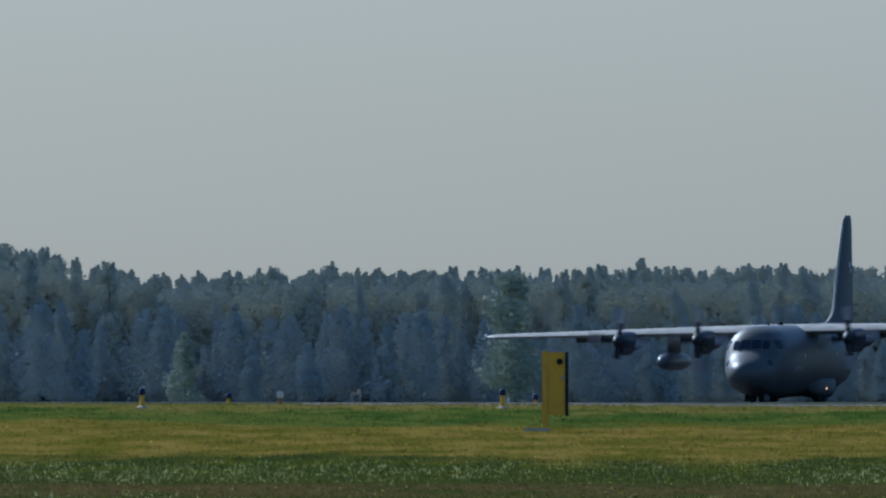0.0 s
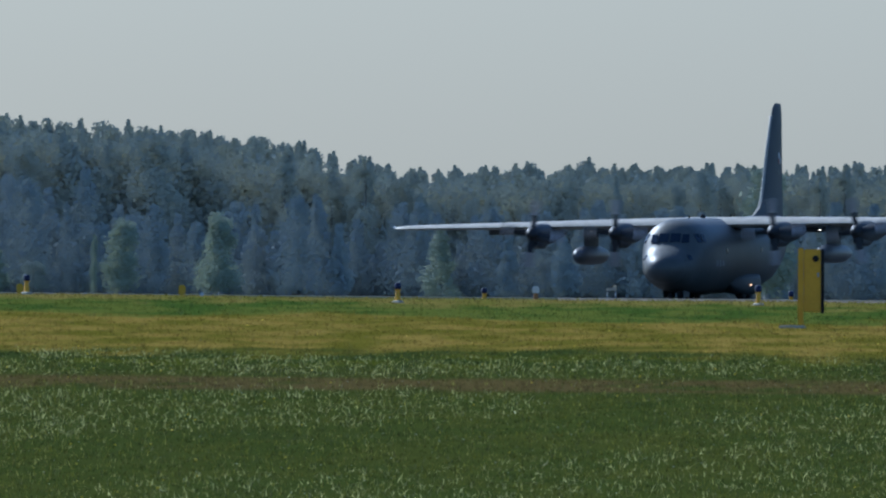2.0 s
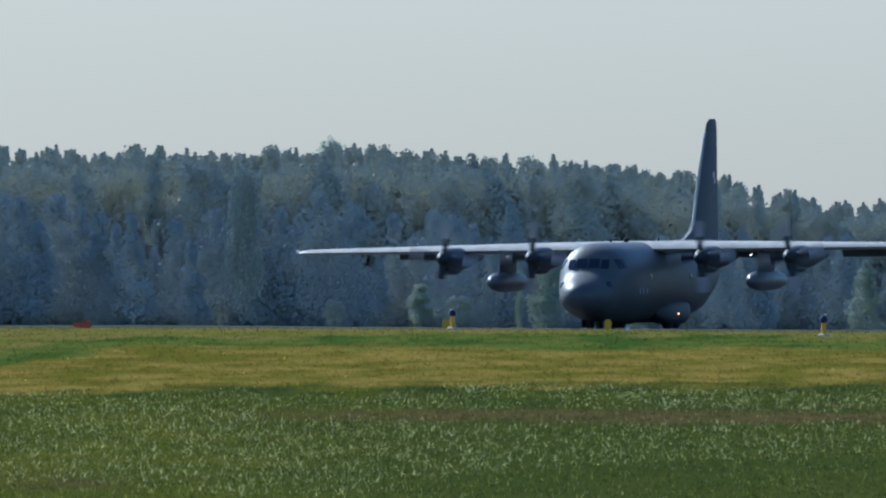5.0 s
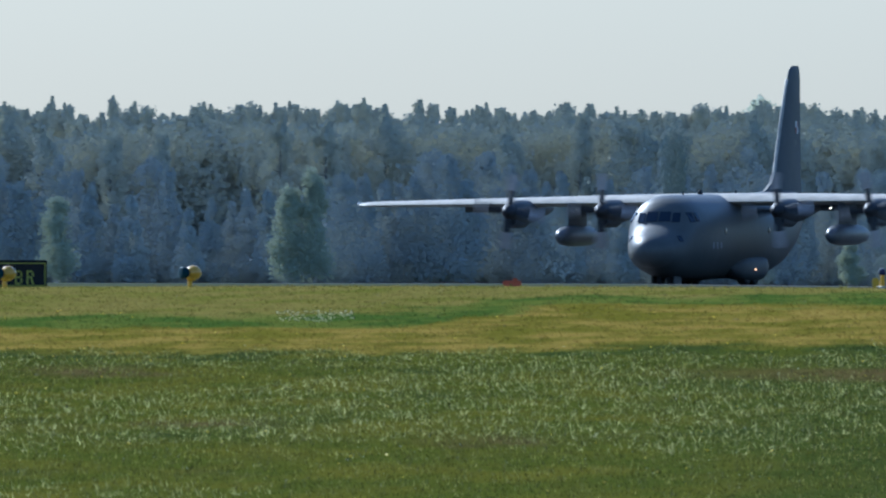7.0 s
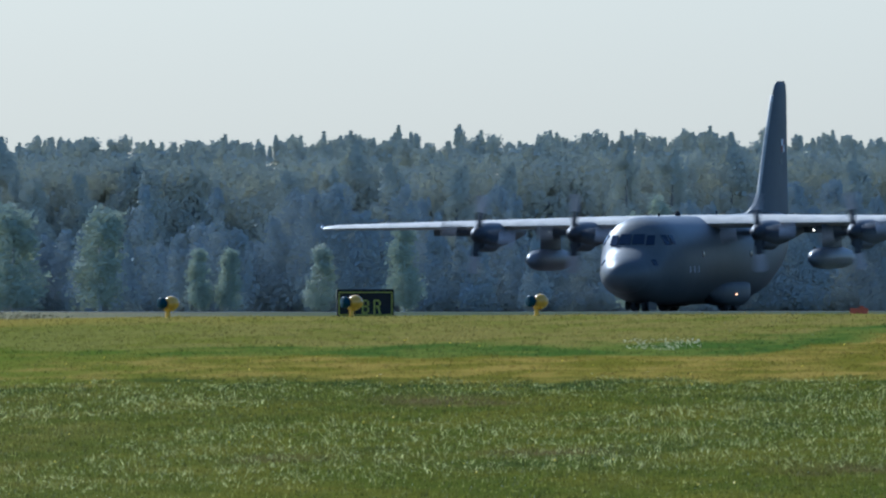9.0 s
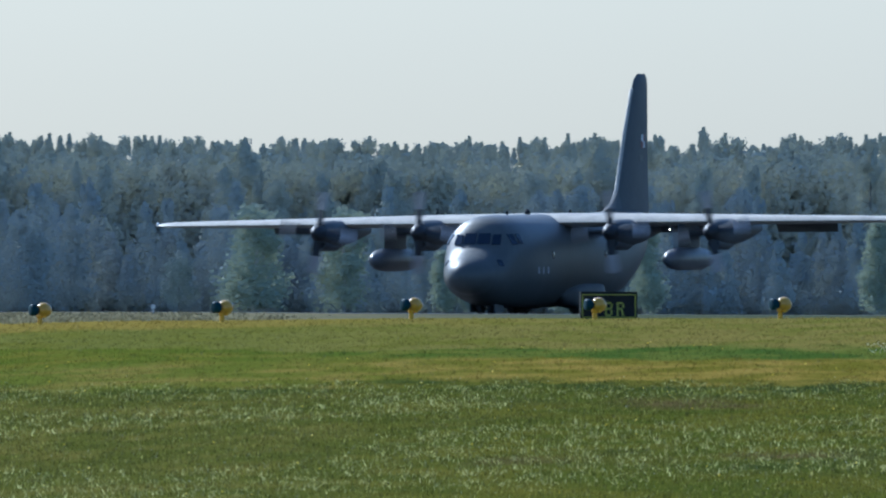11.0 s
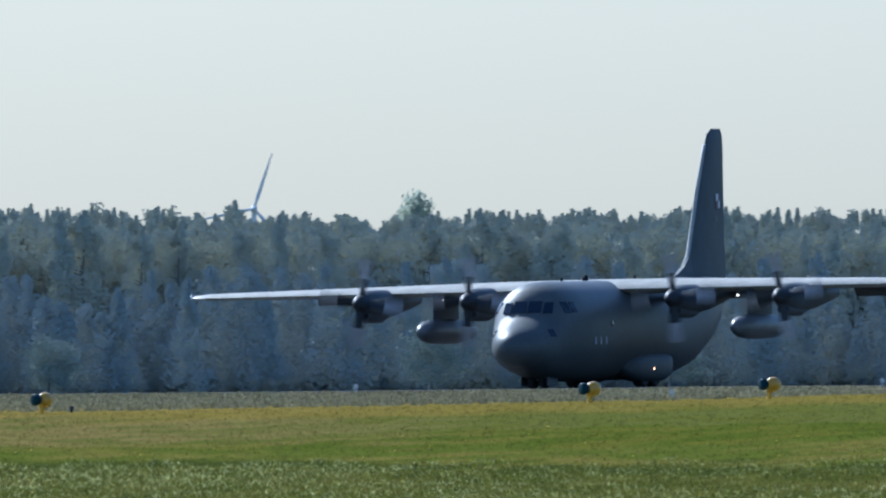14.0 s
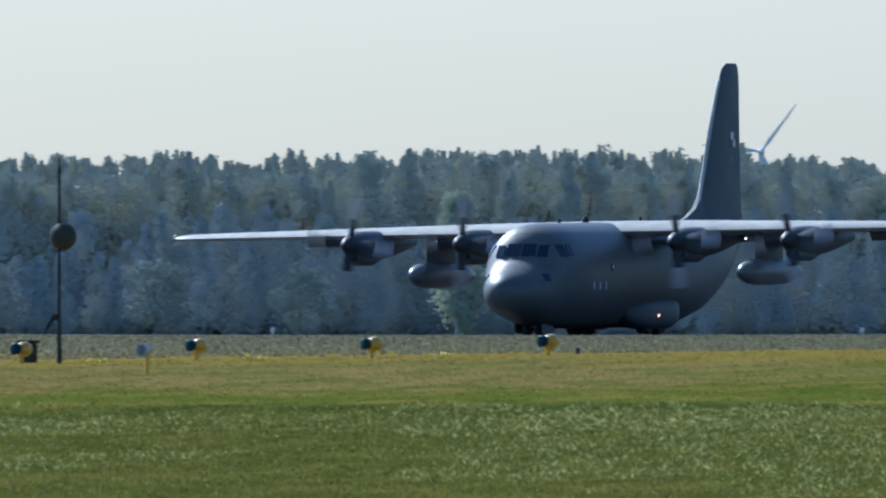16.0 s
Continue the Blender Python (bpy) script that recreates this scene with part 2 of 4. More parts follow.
# ---- mesh helpers ----
def part(name, bm, material, parent=None, label="", smooth=True):
    me = bpy.data.meshes.new(name)
    bmesh.ops.recalc_face_normals(bm, faces=bm.faces)
    bm.to_mesh(me)
    bm.free()
    me.materials.append(material)
    if smooth:
        me.polygons.foreach_set("use_smooth", [True] * len(me.polygons))
        me.set_sharp_from_angle(angle=radians(38))
    ob = new(name, me)
    if parent is not None:
        ob.parent = parent
    if label:
        tagged(ob, label)
    return ob


def share(name, source, parent, m):
    """Another piece on the mesh of a first one."""
    ob = new(name, source.data)
    ob.parent = parent
    ob.matrix_basis = m
    return ob


def loft(bm, rings, close=True):
    """Skin between rings of equally many points; the ends are capped."""
    rows = [[bm.verts.new(p) for p in r] for r in rings]
    for a, b in zip(rows, rows[1:]):
        c = len(a)
        for i in range(c):
            bm.faces.new((a[i], a[(i + 1) % c], b[(i + 1) % c], b[i]))
    if close:
        bm.faces.new(list(reversed(rows[0])))
        bm.faces.new(rows[-1])
    return bm


def oval(x, y, z, hw, hh, n=24, power=2.0):
    """A ring across the x axis."""
    pts = []
    for i in range(n):
        a = 2 * math.pi * i / n
        c, s = math.cos(a), math.sin(a)
        pts.append((x, y + hw * math.copysign(abs(c) ** (2 / power), c), z + hh * math.copysign(abs(s) ** (2 / power), s)))
    return pts


def disc_ring(z, r, n=16, x=0.0, y=0.0):
    return [(x + r * math.cos(2 * math.pi * i / n), y + r * math.sin(2 * math.pi * i / n), z) for i in range(n)]


def turned(profile, n=16):
    """A body of revolution about z from (radius, height) pairs."""
    return loft(bmesh.new(), [disc_ring(z, max(r, 0.002), n) for r, z in profile])


def box(sx, sy, sz, at=(0, 0, 0), bevel=0.0, bm=None):
    b = bmesh.new()
    bmesh.ops.create_cube(b, size=1.0)
    bmesh.ops.scale(b, verts=b.verts, vec=(sx, sy, sz))
    if bevel:
        bmesh.ops.bevel(b, geom=b.edges[:], offset=bevel, segments=2, affect="EDGES")
    bmesh.ops.translate(b, verts=b.verts, vec=at)
    if bm is None:
        return b
    me = bpy.data.meshes.new("tmp")
    b.to_mesh(me)
    b.free()
    bm.from_mesh(me)
    bpy.data.meshes.remove(me)
    return bm


def aerofoil(span_pos, x_le, chord, z, thick, vertical=False):
    """A wing section; vertical sections stand on the z axis."""
    up = [(0, 0.0), (0.03, 0.32), (0.1, 0.62), (0.25, 0.95), (0.4, 1.0), (0.6, 0.80), (0.8, 0.45), (1.0, 0.03)]
    lo = [(0.8, -0.30), (0.6, -0.55), (0.4, -0.72), (0.25, -0.74), (0.1, -0.52), (0.03, -0.27)]
    pts = []
    for fx, fz in up + lo:
        if vertical and fz < 0:
            fz *= 1.3
        h = fz * thick / 2
        pts.append((x_le - fx * chord, h, span_pos) if vertical else (x_le - fx * chord, span_pos, z + h + 0.03 * (fx - 0.4) * chord))
    return pts


# ---- ground ----
F = 50000.0
CREST = ((1500, 284), (700, 281), (0, 276), (-500, 274), (-1200, 268), (-2000, 266), (-3000, 269), (-3500, 275), (-4000, 286), (-4500, 294), (-5000, 301), (-5500, 308), (-6000, 316), (-7000, 326))
DIP = ((1500, 290), (0, 290), (-1000, 282), (-1600, 272), (-3000, 267), (-3600, 270), (-4500, 277), (-7000, 284))
PLAIN = ((1500, 275), (580, 274), (0, 273), (-300, 271), (-1050, 268), (-1400, 265), (-1700, 261), (-3000, 261), (-3450, 258), (-3700, 258), (-4100, 261), (-4500, 265), (-5000, 267), (-7000, 264))


def table(rows, v):
    rows = sorted(rows)
    if v <= rows[0][0]:
        return rows[0][1]
    for (a, p), (b, q) in zip(rows, rows[1:]):
        if v <= b:
            s = (v - a) / (b - a)
            s = s * s * (3 - 2 * s)
            return p + (q - p) * s
    return rows[-1][1]


def ground_z(x, y):
    d = math.hypot(x, y)
    u = math.atan2(x, y) * F
    top = EYE[2] - (table(CREST, u) - 229) * 480 / F
    low = -1.40
    if d <= 280:
        return low
    if d <= 480:
        s = (d - 280) / 200
        ease = s + 0.10 * math.sin(math.pi * s) * (1 - s)
        return low + (top - low) * min(1.0, ease)
    hollow = EYE[2] - (table(DIP, u) - 229) * 700 / F
    if d <= 700:
        s = (d - 480) / 220
        s = s * s * (3 - 2 * s)
        return top + (hollow - top) * s
    s = min(1.0, (d - 700) / 350)
    s = s * s * (3 - 2 * s)
    return hollow * (1 - s) + (EYE[2] - (table(PLAIN, u) - 229) * d / F) * s


def spot(u, d):
    """A place on the ground at a bearing (in lens units) and distance."""
    a = u / F
    x, y = d * math.sin(a), d * math.cos(a)
    return x, y, ground_z(x, y)


def build_ground():
    angles = [-180 + 8 * i for i in range(21)] + [-12 + 0.1 * i for i in range(160)] + [4 + 8 * i for i in range(22)]
    radii = [0.5, 20, 80, 160, 240] + [270 + 5 * i for i in range(54)] + [545 + 25 * i for i in range(70)] + [2400, 2800, 3200, 3700, 4300, 5200, 7000, 9000]
    verts, faces = [], []
    for r in radii:
        for a in angles:
            x, y = r * math.sin(radians(a)), r * math.cos(radians(a))
            verts.append((x, y, ground_z(x, y)))
    na = len(angles)
    for i in range(len(radii) - 1):
        for j in range(na):
            k = (j + 1) % na
            faces.append((i * na + j, i * na + k, (i + 1) * na + k, (i + 1) * na + j))
    faces.append(tuple(range(na))[::-1])
    me = bpy.data.meshes.new("ground")
    me.from_pydata(verts, [], faces)
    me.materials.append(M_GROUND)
    me.polygons.foreach_set("use_smooth", [True] * len(me.polygons))
    me.update()
    tagged(new("ground", me), "rough airfield grass with green and dry straw bands rising to a low crest", "ground", kind="structure")


build_ground()
HEADING = 13.876
PATH0 = (22.42, 1807.4)


def along(s):
    a = radians(HEADING)
    return PATH0[0] - math.sin(a) * s, PATH0[1] - math.cos(a) * s


def build_runway():
    a = radians(HEADING)
    side = Vector((math.cos(a), -math.sin(a), 0))
    bm = bmesh.new()
    rows = []
    for i in range(60):
        s = -600 + 30 * i
        c = Vector((*along(s), 0))
        row = []
        for o in (-30, -22.5, 0, 22.5, 30):
            q = c + side * o
            row.append(bm.verts.new((q.x, q.y, ground_z(q.x, q.y) + (0.03 if abs(o) < 29 else -0.05))))
        rows.append(row)
    for p, q in zip(rows, rows[1:]):
        for i in range(4):
            bm.faces.new((p[i], p[i + 1], q[i + 1], q[i]))
    tagged(part("runway", bm, M_ASPHALT), "dark grey asphalt runway strip", "runway", kind="structure")


def build_taxiway():
    bm = bmesh.new()
    rows = []
    for i in range(60):
        u = -250 + 40 * i
        row = []
        for d in (482, 482.2, 488, 488.2):
            x, y, z = spot(u, d)
            row.append(bm.verts.new((x, y, z + (0.03 if d in (482.2, 488) else -0.06))))
        rows.append(row)
    for p, q in zip(rows, rows[1:]):
        for i in range(3):
            bm.faces.new((p[i], p[i + 1], q[i + 1], q[i]))
    tagged(part("pavement", bm, M_CONCRETE), "pale concrete taxiway along the crest of the field", "taxiway", kind="structure")


build_runway()
build_taxiway()


# ---- aircraft ----
def build_aircraft():
    plane = new("transport_aircraft")
    tagged(plane, "grey four-engined turboprop military transport aircraft rolling on the runway", "aircraft")
    # fuselage: x, keel, crown, half width
    st = ((12.5, 0.98, 2.98, 1.30), (12.25, 0.90, 3.08, 1.42), (11.95, 0.81, 3.20, 1.54), (11.65, 0.73, 3.38, 1.63), (11.4, 0.67, 3.72, 1.70), (11.1, 0.60, 4.14, 1.78), (10.8, 0.55, 4.50, 1.85), (10.5, 0.51, 4.70, 1.92), (10.0, 0.46, 4.84, 2.01), (9.3, 0.41, 4.92, 2.09), (8.5, 0.37, 4.94, 2.14), (7.0, 0.35, 4.94, 2.16), (2.0, 0.35, 4.96, 2.16),
          (-2.0, 0.35, 4.96, 2.16), (-5.8, 0.38, 4.94, 2.15), (-8.25, 0.80, 5.0, 2.12), (-10.25, 1.50, 5.06, 1.95), (-12.0, 2.21, 5.11, 1.64), (-13.4, 2.86, 5.14, 1.25), (-15.2, 3.5, 5.1, 0.82), (-17.0, 4.08, 4.92, 0.35), (-17.6, 4.42, 4.62, 0.08))
    st = tuple((x, (a + b) / 2, w, (b - a) / 2) for x, a, b, w in st)
    def bluff(x):
        """How square the section is at station x: rounder towards the nose."""
        return 2.1 + 0.25 * min(1.0, max(0.0, (12.5 - x) / 4))

    fus = part("fuselage", loft(bmesh.new(), [oval(x, 0, z, w, h, 36, bluff(x)) for x, z, w, h in st]), M_GREY, plane)
    rad = ((13.92, 1.92, 0.03, 0.03, 2.0), (13.88, 1.92, 0.28, 0.25, 2.0), (13.74, 1.925, 0.55, 0.47, 2.0), (13.5, 1.93, 0.80, 0.67, 2.0), (13.2, 1.94, 1.01, 0.81, 2.05), (12.85, 1.96, 1.18, 0.92, 2.1), (12.504, 1.98, 1.298, 0.998, 2.1))
    part("radome", loft(bmesh.new(), [oval(x, 0, z, w, h, 36, p) for x, z, w, h, p in rad]), M_RADOME, plane, "rounded nose cone in grey darkened for shade")

    # windscreen and side panes lie on the skin
    def inside(x, y, z):
        i = max(k for k in range(len(st) - 1) if st[k][0] >= x)
        f = (st[i][0] - x) / (st[i][0] - st[i + 1][0])
        zc, w, h = (st[i][k] + (st[i + 1][k] - st[i][k]) * f for k in (1, 2, 3))
        return abs(y / w) ** bluff(x) + abs((z - zc) / h) ** bluff(x) < 1

    def from_front(y, z):
        x = 12.48
        while not inside(x, y, z):
            x -= 0.01
        return Vector((x, y, z))

    def from_side(x, z, side):
        y = 2.3
        while not inside(x, y, z):
            y -= 0.01
        return Vector((x, side * y, z))

    panes = []
    for side in (1, -1):
        for y0, y1, z0, z1 in ((0.05, 0.68, 3.50, 4.02), (0.76, 1.18, 3.46, 3.96)):
            panes.append([from_front(side * y, z) for y, z in ((y0, z0), (y1, z0), (y1 - 0.04, z1), (y0, z1))])
        for x0, x1, z0, z1 in ((10.48, 10.86, 3.46, 3.98), (9.94, 10.34, 3.50, 3.98), (11.80, 12.12, 2.42, 2.72)):
            panes.append([from_side(x, z, side) for x, z in ((x0, z0), (x1, z0), (x1 - 0.05, z1), (x0, z1))])
    for n, pts in enumerate(panes):
        mid = sum(pts, Vector()) / 4
        nrm = (pts[1] - pts[0]).cross(pts[3] - pts[0]).normalized()
        if nrm.dot(mid - Vector((mid.x - 1.5, 0, 2.4))) < 0:
            nrm = -nrm
        pane = loft(bmesh.new(), [[p + nrm * o for p in pts] for o in (0.012, 0.045)])
        part("window_pane", pane, M_GLASS, fus, "dark cockpit glass" if n == 0 else "", smooth=False)
    for side in (-1, 1):
        for x in (5.6, -3.2):
            w = part("porthole", turned(((0.19, -0.02), (0.19, 0.03), (0.15, 0.04)), 14), M_GLASS, fus)
            w.matrix_basis = pose(x, side * 2.13, 2.95, -side * 90, 0, 0)
        for i in range(3):
            w = part("marking_bar", box(0.22, 0.012, 0.34, bevel=0.003), M_MARK, fus, "pale unreadable serial marking" if i == 0 else "")
            w.matrix_basis = pose(8.0 - 0.75 * i, side * (2.142 + 0.006 * i), 2.2, 0, 0, 0)
    # wings
    for side, tipz in ((-1, 4.55), (1, 4.70)):
        secs = ((1.0, 2.35, 4.95, 4.60, 0.80), (4.9, 2.30, 4.70, 4.59, 0.74), (10.1, 2.05, 3.75, 4.57, 0.58), (16.0, 1.55, 2.90, 4.54, 0.42), (19.2, 1.25, 2.42, 4.52, 0.32), (19.8, 1.0, 1.90, 4.52, 0.20), (20.0, 0.6, 1.1, 4.52, 0.06))
        rings = [aerofoil(side * y, x, c, z + (tipz - 4.6) * y / 20, t) for y, x, c, z, t in secs]
        wing = part("wing", loft(bmesh.new(), rings), M_GREY_LIGHT, plane, "long straight high wing in worn paint lightened to look sunlit")
        for y0, y1 in ((2.4, 8.6), (11.4, 14.6)):
            f = loft(bmesh.new(), [[(-2.25 + 0.05 * (y - 2.4), side * y, 4.52), (-2.25 + 0.05 * (y - 2.4), side * y, 4.40), (-3.35 + 0.13 * (y - 2.4), side * y, 4.02), (-3.40 + 0.13 * (y - 2.4), side * y, 4.08)] for y in (y0, y1)])
            part("flap", f, M_GREY, wing, "lowered flap" if y0 < 3 else "", smooth=False)
        part("wing_tip_light", turned(((0.01, -0.12), (0.09, -0.06), (0.1, 0.04), (0.03, 0.14)), 10), M_WHITE, wing).matrix_basis = pose(0.6, side * 19.95, 4.50, 0, 0, 0)
        # landing light below the leading edge
        part("landing_light", turned(((0.035, 0.0), (0.04, 0.05), (0.03, 0.08), (0.01, 0.10)), 14), M_LAMP, wing, "lit landing light").matrix_basis = pose(2.30, side * 7.15, 4.17, 0, 90, 0)
        part("light_housing", box(0.22, 0.14, 0.22, (2.20, side * 7.15, 4.20), 0.02), M_GREY_DARK, wing)
        # fuel tank
        tk = ((4.30, 0.03), (4.2, 0.20), (3.9, 0.36), (3.3, 0.50), (2.4, 0.575), (0.8, 0.58), (-1.2, 0.55), (-2.6, 0.38), (-3.5, 0.16), (-3.8, 0.02))
        tank = part("fuel_tank", loft(bmesh.new(), [oval(x, side * 7.6, 2.72, r, r, 22) for x, r in tk]), M_TANK, plane, "pale underwing fuel tank")
        py = loft(bmesh.new(), [[(x, side * 7.6 + o * 0.13 * k, z) for x, o, k in ((2.4, 0, 1), (1.9, 1, 1), (-0.6, 1, 1), (-1.3, 0, 1), (-0.6, -1, 1), (1.9, -1, 1))] for z in (3.1, 4.45)])
        part("pylon", py, M_GREY_DARK, tank)
        # landing gear
        sp = ((2.6, 1.1, 0.10, 0.12), (2.2, 1.05, 0.45, 0.50), (1.4, 1.0, 0.66, 0.74), (0.0, 1.0, 0.74, 0.90), (-2.4, 1.0, 0.74, 0.90), (-3.3, 1.08, 0.62, 0.76), (-3.9, 1.2, 0.34, 0.45), (-4.3, 1.3, 0.06, 0.08))
        pod = part("gear_fairing", loft(bmesh.new(), [oval(x, side * 1.46, z - 0.08, w, h * 0.74, 20, 3.2) for x, z, w, h in sp]), M_GREY_DARK, plane, "bulged main gear fairing")
        for x in (0.05, -1.55):
            wh = part("wheel", turned(((0.30, -0.25), (0.62, -0.25), (0.70, -0.16), (0.70, 0.16), (0.62, 0.25), (0.30, 0.25)), 22), M_DARK, pod, "black tyre" if x > 0 else "")
            wh.matrix_basis = pose(x, side * 1.62, 0.70, 90, 0, 0)
            part("wheel_rim", turned(((0.05, -0.27), (0.29, -0.27), (0.29, 0.27), (0.05, 0.27)), 16), M_GREY_DARK, wh)
        nw = part("nose_wheel", turned(((0.2, -0.15), (0.42, -0.15), (0.49, -0.08), (0.49, 0.08), (0.42, 0.15), (0.2, 0.15)), 20), M_DARK, plane, "twin black nose tyre" if side > 0 else "")
        nw.matrix_basis = pose(9.9, side * 0.28, 0.49, 90, 0, 0)
        part("gear_door", box(1.5, 0.03, 0.42, (9.85, side * 0.62, 0.36), 0.01), M_GREY_DARK, plane)
        # tailplane
        secs = ((0.2, -12.6, 4.6, 4.55, 0.55), (4.0, -13.3, 3.6, 4.55, 0.42), (7.7, -14.0, 2.6, 4.55, 0.26), (8.05, -14.5, 1.6, 4.55, 0.1))
        part("tailplane", loft(bmesh.new(), [aerofoil(side * y, x, c, z, t) for y, x, c, z, t in secs]), M_GREY, plane)
    part("taxi_light", turned(((0.052, 0.0), (0.056, 0.04), (0.04, 0.07), (0.01, 0.085)), 12), M_LAMP_WARM, plane, "orange-lit taxi light on the gear fairing").matrix_basis = pose(-0.20, 2.21, 0.86, 0, 90, 0)
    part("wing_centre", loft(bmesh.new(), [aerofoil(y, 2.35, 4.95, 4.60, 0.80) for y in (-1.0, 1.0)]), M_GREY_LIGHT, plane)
    strut = turned(((0.09, 0.4), (0.09, 1.3), (0.12, 1.35)), 10)
    part("nose_strut", strut, M_STEEL, plane).matrix_basis = pose(9.95, 0, 0, 0, 0, 0)
    # fin with rudder and fillet
    fn = ((4.7, -11.35, 6.3, 0.58), (6.5, -12.3, 5.2, 0.50), (9.0, -13.55, 3.9, 0.40), (11.2, -14.8, 2.65, 0.30), (11.7, -15.15, 2.2, 0.24), (11.95, -15.75, 1.35, 0.10))
    fin = part("fin", loft(bmesh.new(), [aerofoil(z, x, c, 0, t, True) for z, x, c, t in fn]), M_GREY_DARK, plane, "tall tail fin in grey darkened for its shaded side")
    fil = loft(bmesh.new(), [[(x, w, z), (x, -w, z), (x, -b, 4.7), (x, b, 4.7)] for x, z, w, b in ((-8.75, 4.86, 0.03, 0.10), (-10.25, 5.16, 0.05, 0.24), (-11.25, 5.50, 0.07, 0.30), (-12.2, 6.10, 0.09, 0.33))])
    # pale strip added along the fin's front, imitating its sunlit line
    edge = ((-8.85, 4.88, 0.03), (-10.25, 5.17, 0.05), (-11.25, 5.52, 0.06), (-12.07, 6.10, 0.07), (-13.53, 9.0, 0.07), (-14.78, 11.2, 0.06))
    part("lit_edge_strip", loft(bmesh.new(), [[(x + 0.02 + r * math.cos(a) * 0.9, r * 1.4 * math.sin(a), z - r * math.cos(a) * 0.5) for a in (math.pi * k / 4 for k in range(8))] for x, z, r in edge]), M_GREY_LIGHT, fin, "pale strip standing in for the sunlit fin edge")
    part("dorsal_fillet", fil, M_GREY_DARK, plane)
    for side in (-1, 1):
        for i in range(2):
            for k in range(2):
                part("fin_flash", box(0.34, 0.012, 0.34, (-15.9 - 0.34 * i, side * (0.20 - 0.035 * i), 8.75 - 0.34 * k), 0.003), M_FLASH_RED if (i + k) % 2 else M_WHITE, fin, "pale and rust-red chequered fin flash" if side > 0 and i + k == 0 else "")
        part("fin_marking", box(0.60, 0.012, 0.30, (-15.75, side * 0.20, 7.75), 0.003), M_GREY, fin)
    # aerials on the spine
    for x, h in ((6.4, 0.12), (-4.2, 0.2)):
        b = loft(bmesh.new(), [[(x + 0.18, 0, z0), (x, 0.03, z0), (x - 0.2, 0, z0), (x, -0.03, z0)] for z0 in (4.9, 4.98 + h)])
        part("blade_aerial", b, M_DARK, plane)
    part("beacon", turned(((0.15, 0.0), (0.15, 0.12), (0.08, 0.24), (0.01, 0.27)), 12), M_DARK, plane).matrix_basis = pose(3.0, 0.0, 4.95)
    # engines
    props = []
    for y in (-10.15, -4.95, 4.95, 10.15):
        z = 4.08
        nc = ((5.0, z, 0.42, 0.44), (4.7, z - 0.02, 0.50, 0.55), (4.0, z - 0.06, 0.58, 0.66), (2.6, z - 0.06, 0.60, 0.68), (0.6, z, 0.56, 0.58), (-1.4, z + 0.1, 0.42, 0.40), (-2.8, z + 0.15, 0.26, 0.24))
        nac = part("engine_nacelle", loft(bmesh.new(), [oval(x, y, zz, w, h, 22, 2.2) for x, zz, w, h in nc]), M_GREY_DARK, plane, "dark grey engine nacelle" if y < -6 else "")
        ch = ((4.85, z - 0.58, 0.30, 0.20), (4.2, z - 0.62, 0.38, 0.30), (2.8, z - 0.62, 0.36, 0.30), (1.4, z - 0.45, 0.2, 0.2))
        scoop = part("intake_scoop", loft(bmesh.new(), [oval(x, y, zz, w, h, 18, 2.4) for x, zz, w, h in ch]), M_GREY_DARK, nac)
        part("intake_mouth", loft(bmesh.new(), [oval(4.858 + 0.01 * i, y, z - 0.58, 0.24, 0.15, 18, 2.4) for i in (0, 1)]), M_DARK, scoop)
        hub = part("propeller", loft(bmesh.new(), [oval(x, 0, 0, r, r, 20) for x, r in ((-0.32, 0.42), (-0.05, 0.42), (0.25, 0.36), (0.5, 0.25), (0.68, 0.12), (0.74, 0.02))]), M_SPINNER, plane, "four-bladed propeller with a rounded spinner")
        first = None
        for i in range(4):
            if first is None:
                secs = ((0.30, 0.34, 0.20, 34), (0.75, 0.46, 0.14, 32), (1.15, 0.50, 0.09, 30), (1.65, 0.50, 0.05, 27), (1.98, 0.44, 0.035, 25), (2.05, 0.30, 0.02, 24))
                rings = []
                for r, c, t, tw in secs:
                    a = radians(tw)
                    ring = []
                    for q in range(10):
                        w = 2 * math.pi * q / 10
                        cx, cy = c / 2 * math.cos(w), t / 2 * math.sin(w)
                        ring.append((cx * math.sin(a) + cy * math.cos(a), cx * math.cos(a) - cy * math.sin(a), r))
                    rings.append(ring)
                first = part("blade", loft(bmesh.new(), rings[2:]), M_BLADE_METAL, hub, "pale grey propeller blade")
                cuff = part("blade_root", loft(bmesh.new(), rings[:3]), M_SPINNER, hub, "black de-icing boot of the blade")
            else:
                share("blade", first, hub, pose(0, 0, 0, 90 * i, 0, 0))
                share("blade_root", cuff, hub, pose(0, 0, 0, 90 * i, 0, 0))
        hub.matrix_basis = pose(5.15, y, z)
        props.append((hub, Vector((5.15, y, z))))
    return plane, props


AIRCRAFT, PROPS = build_aircraft()


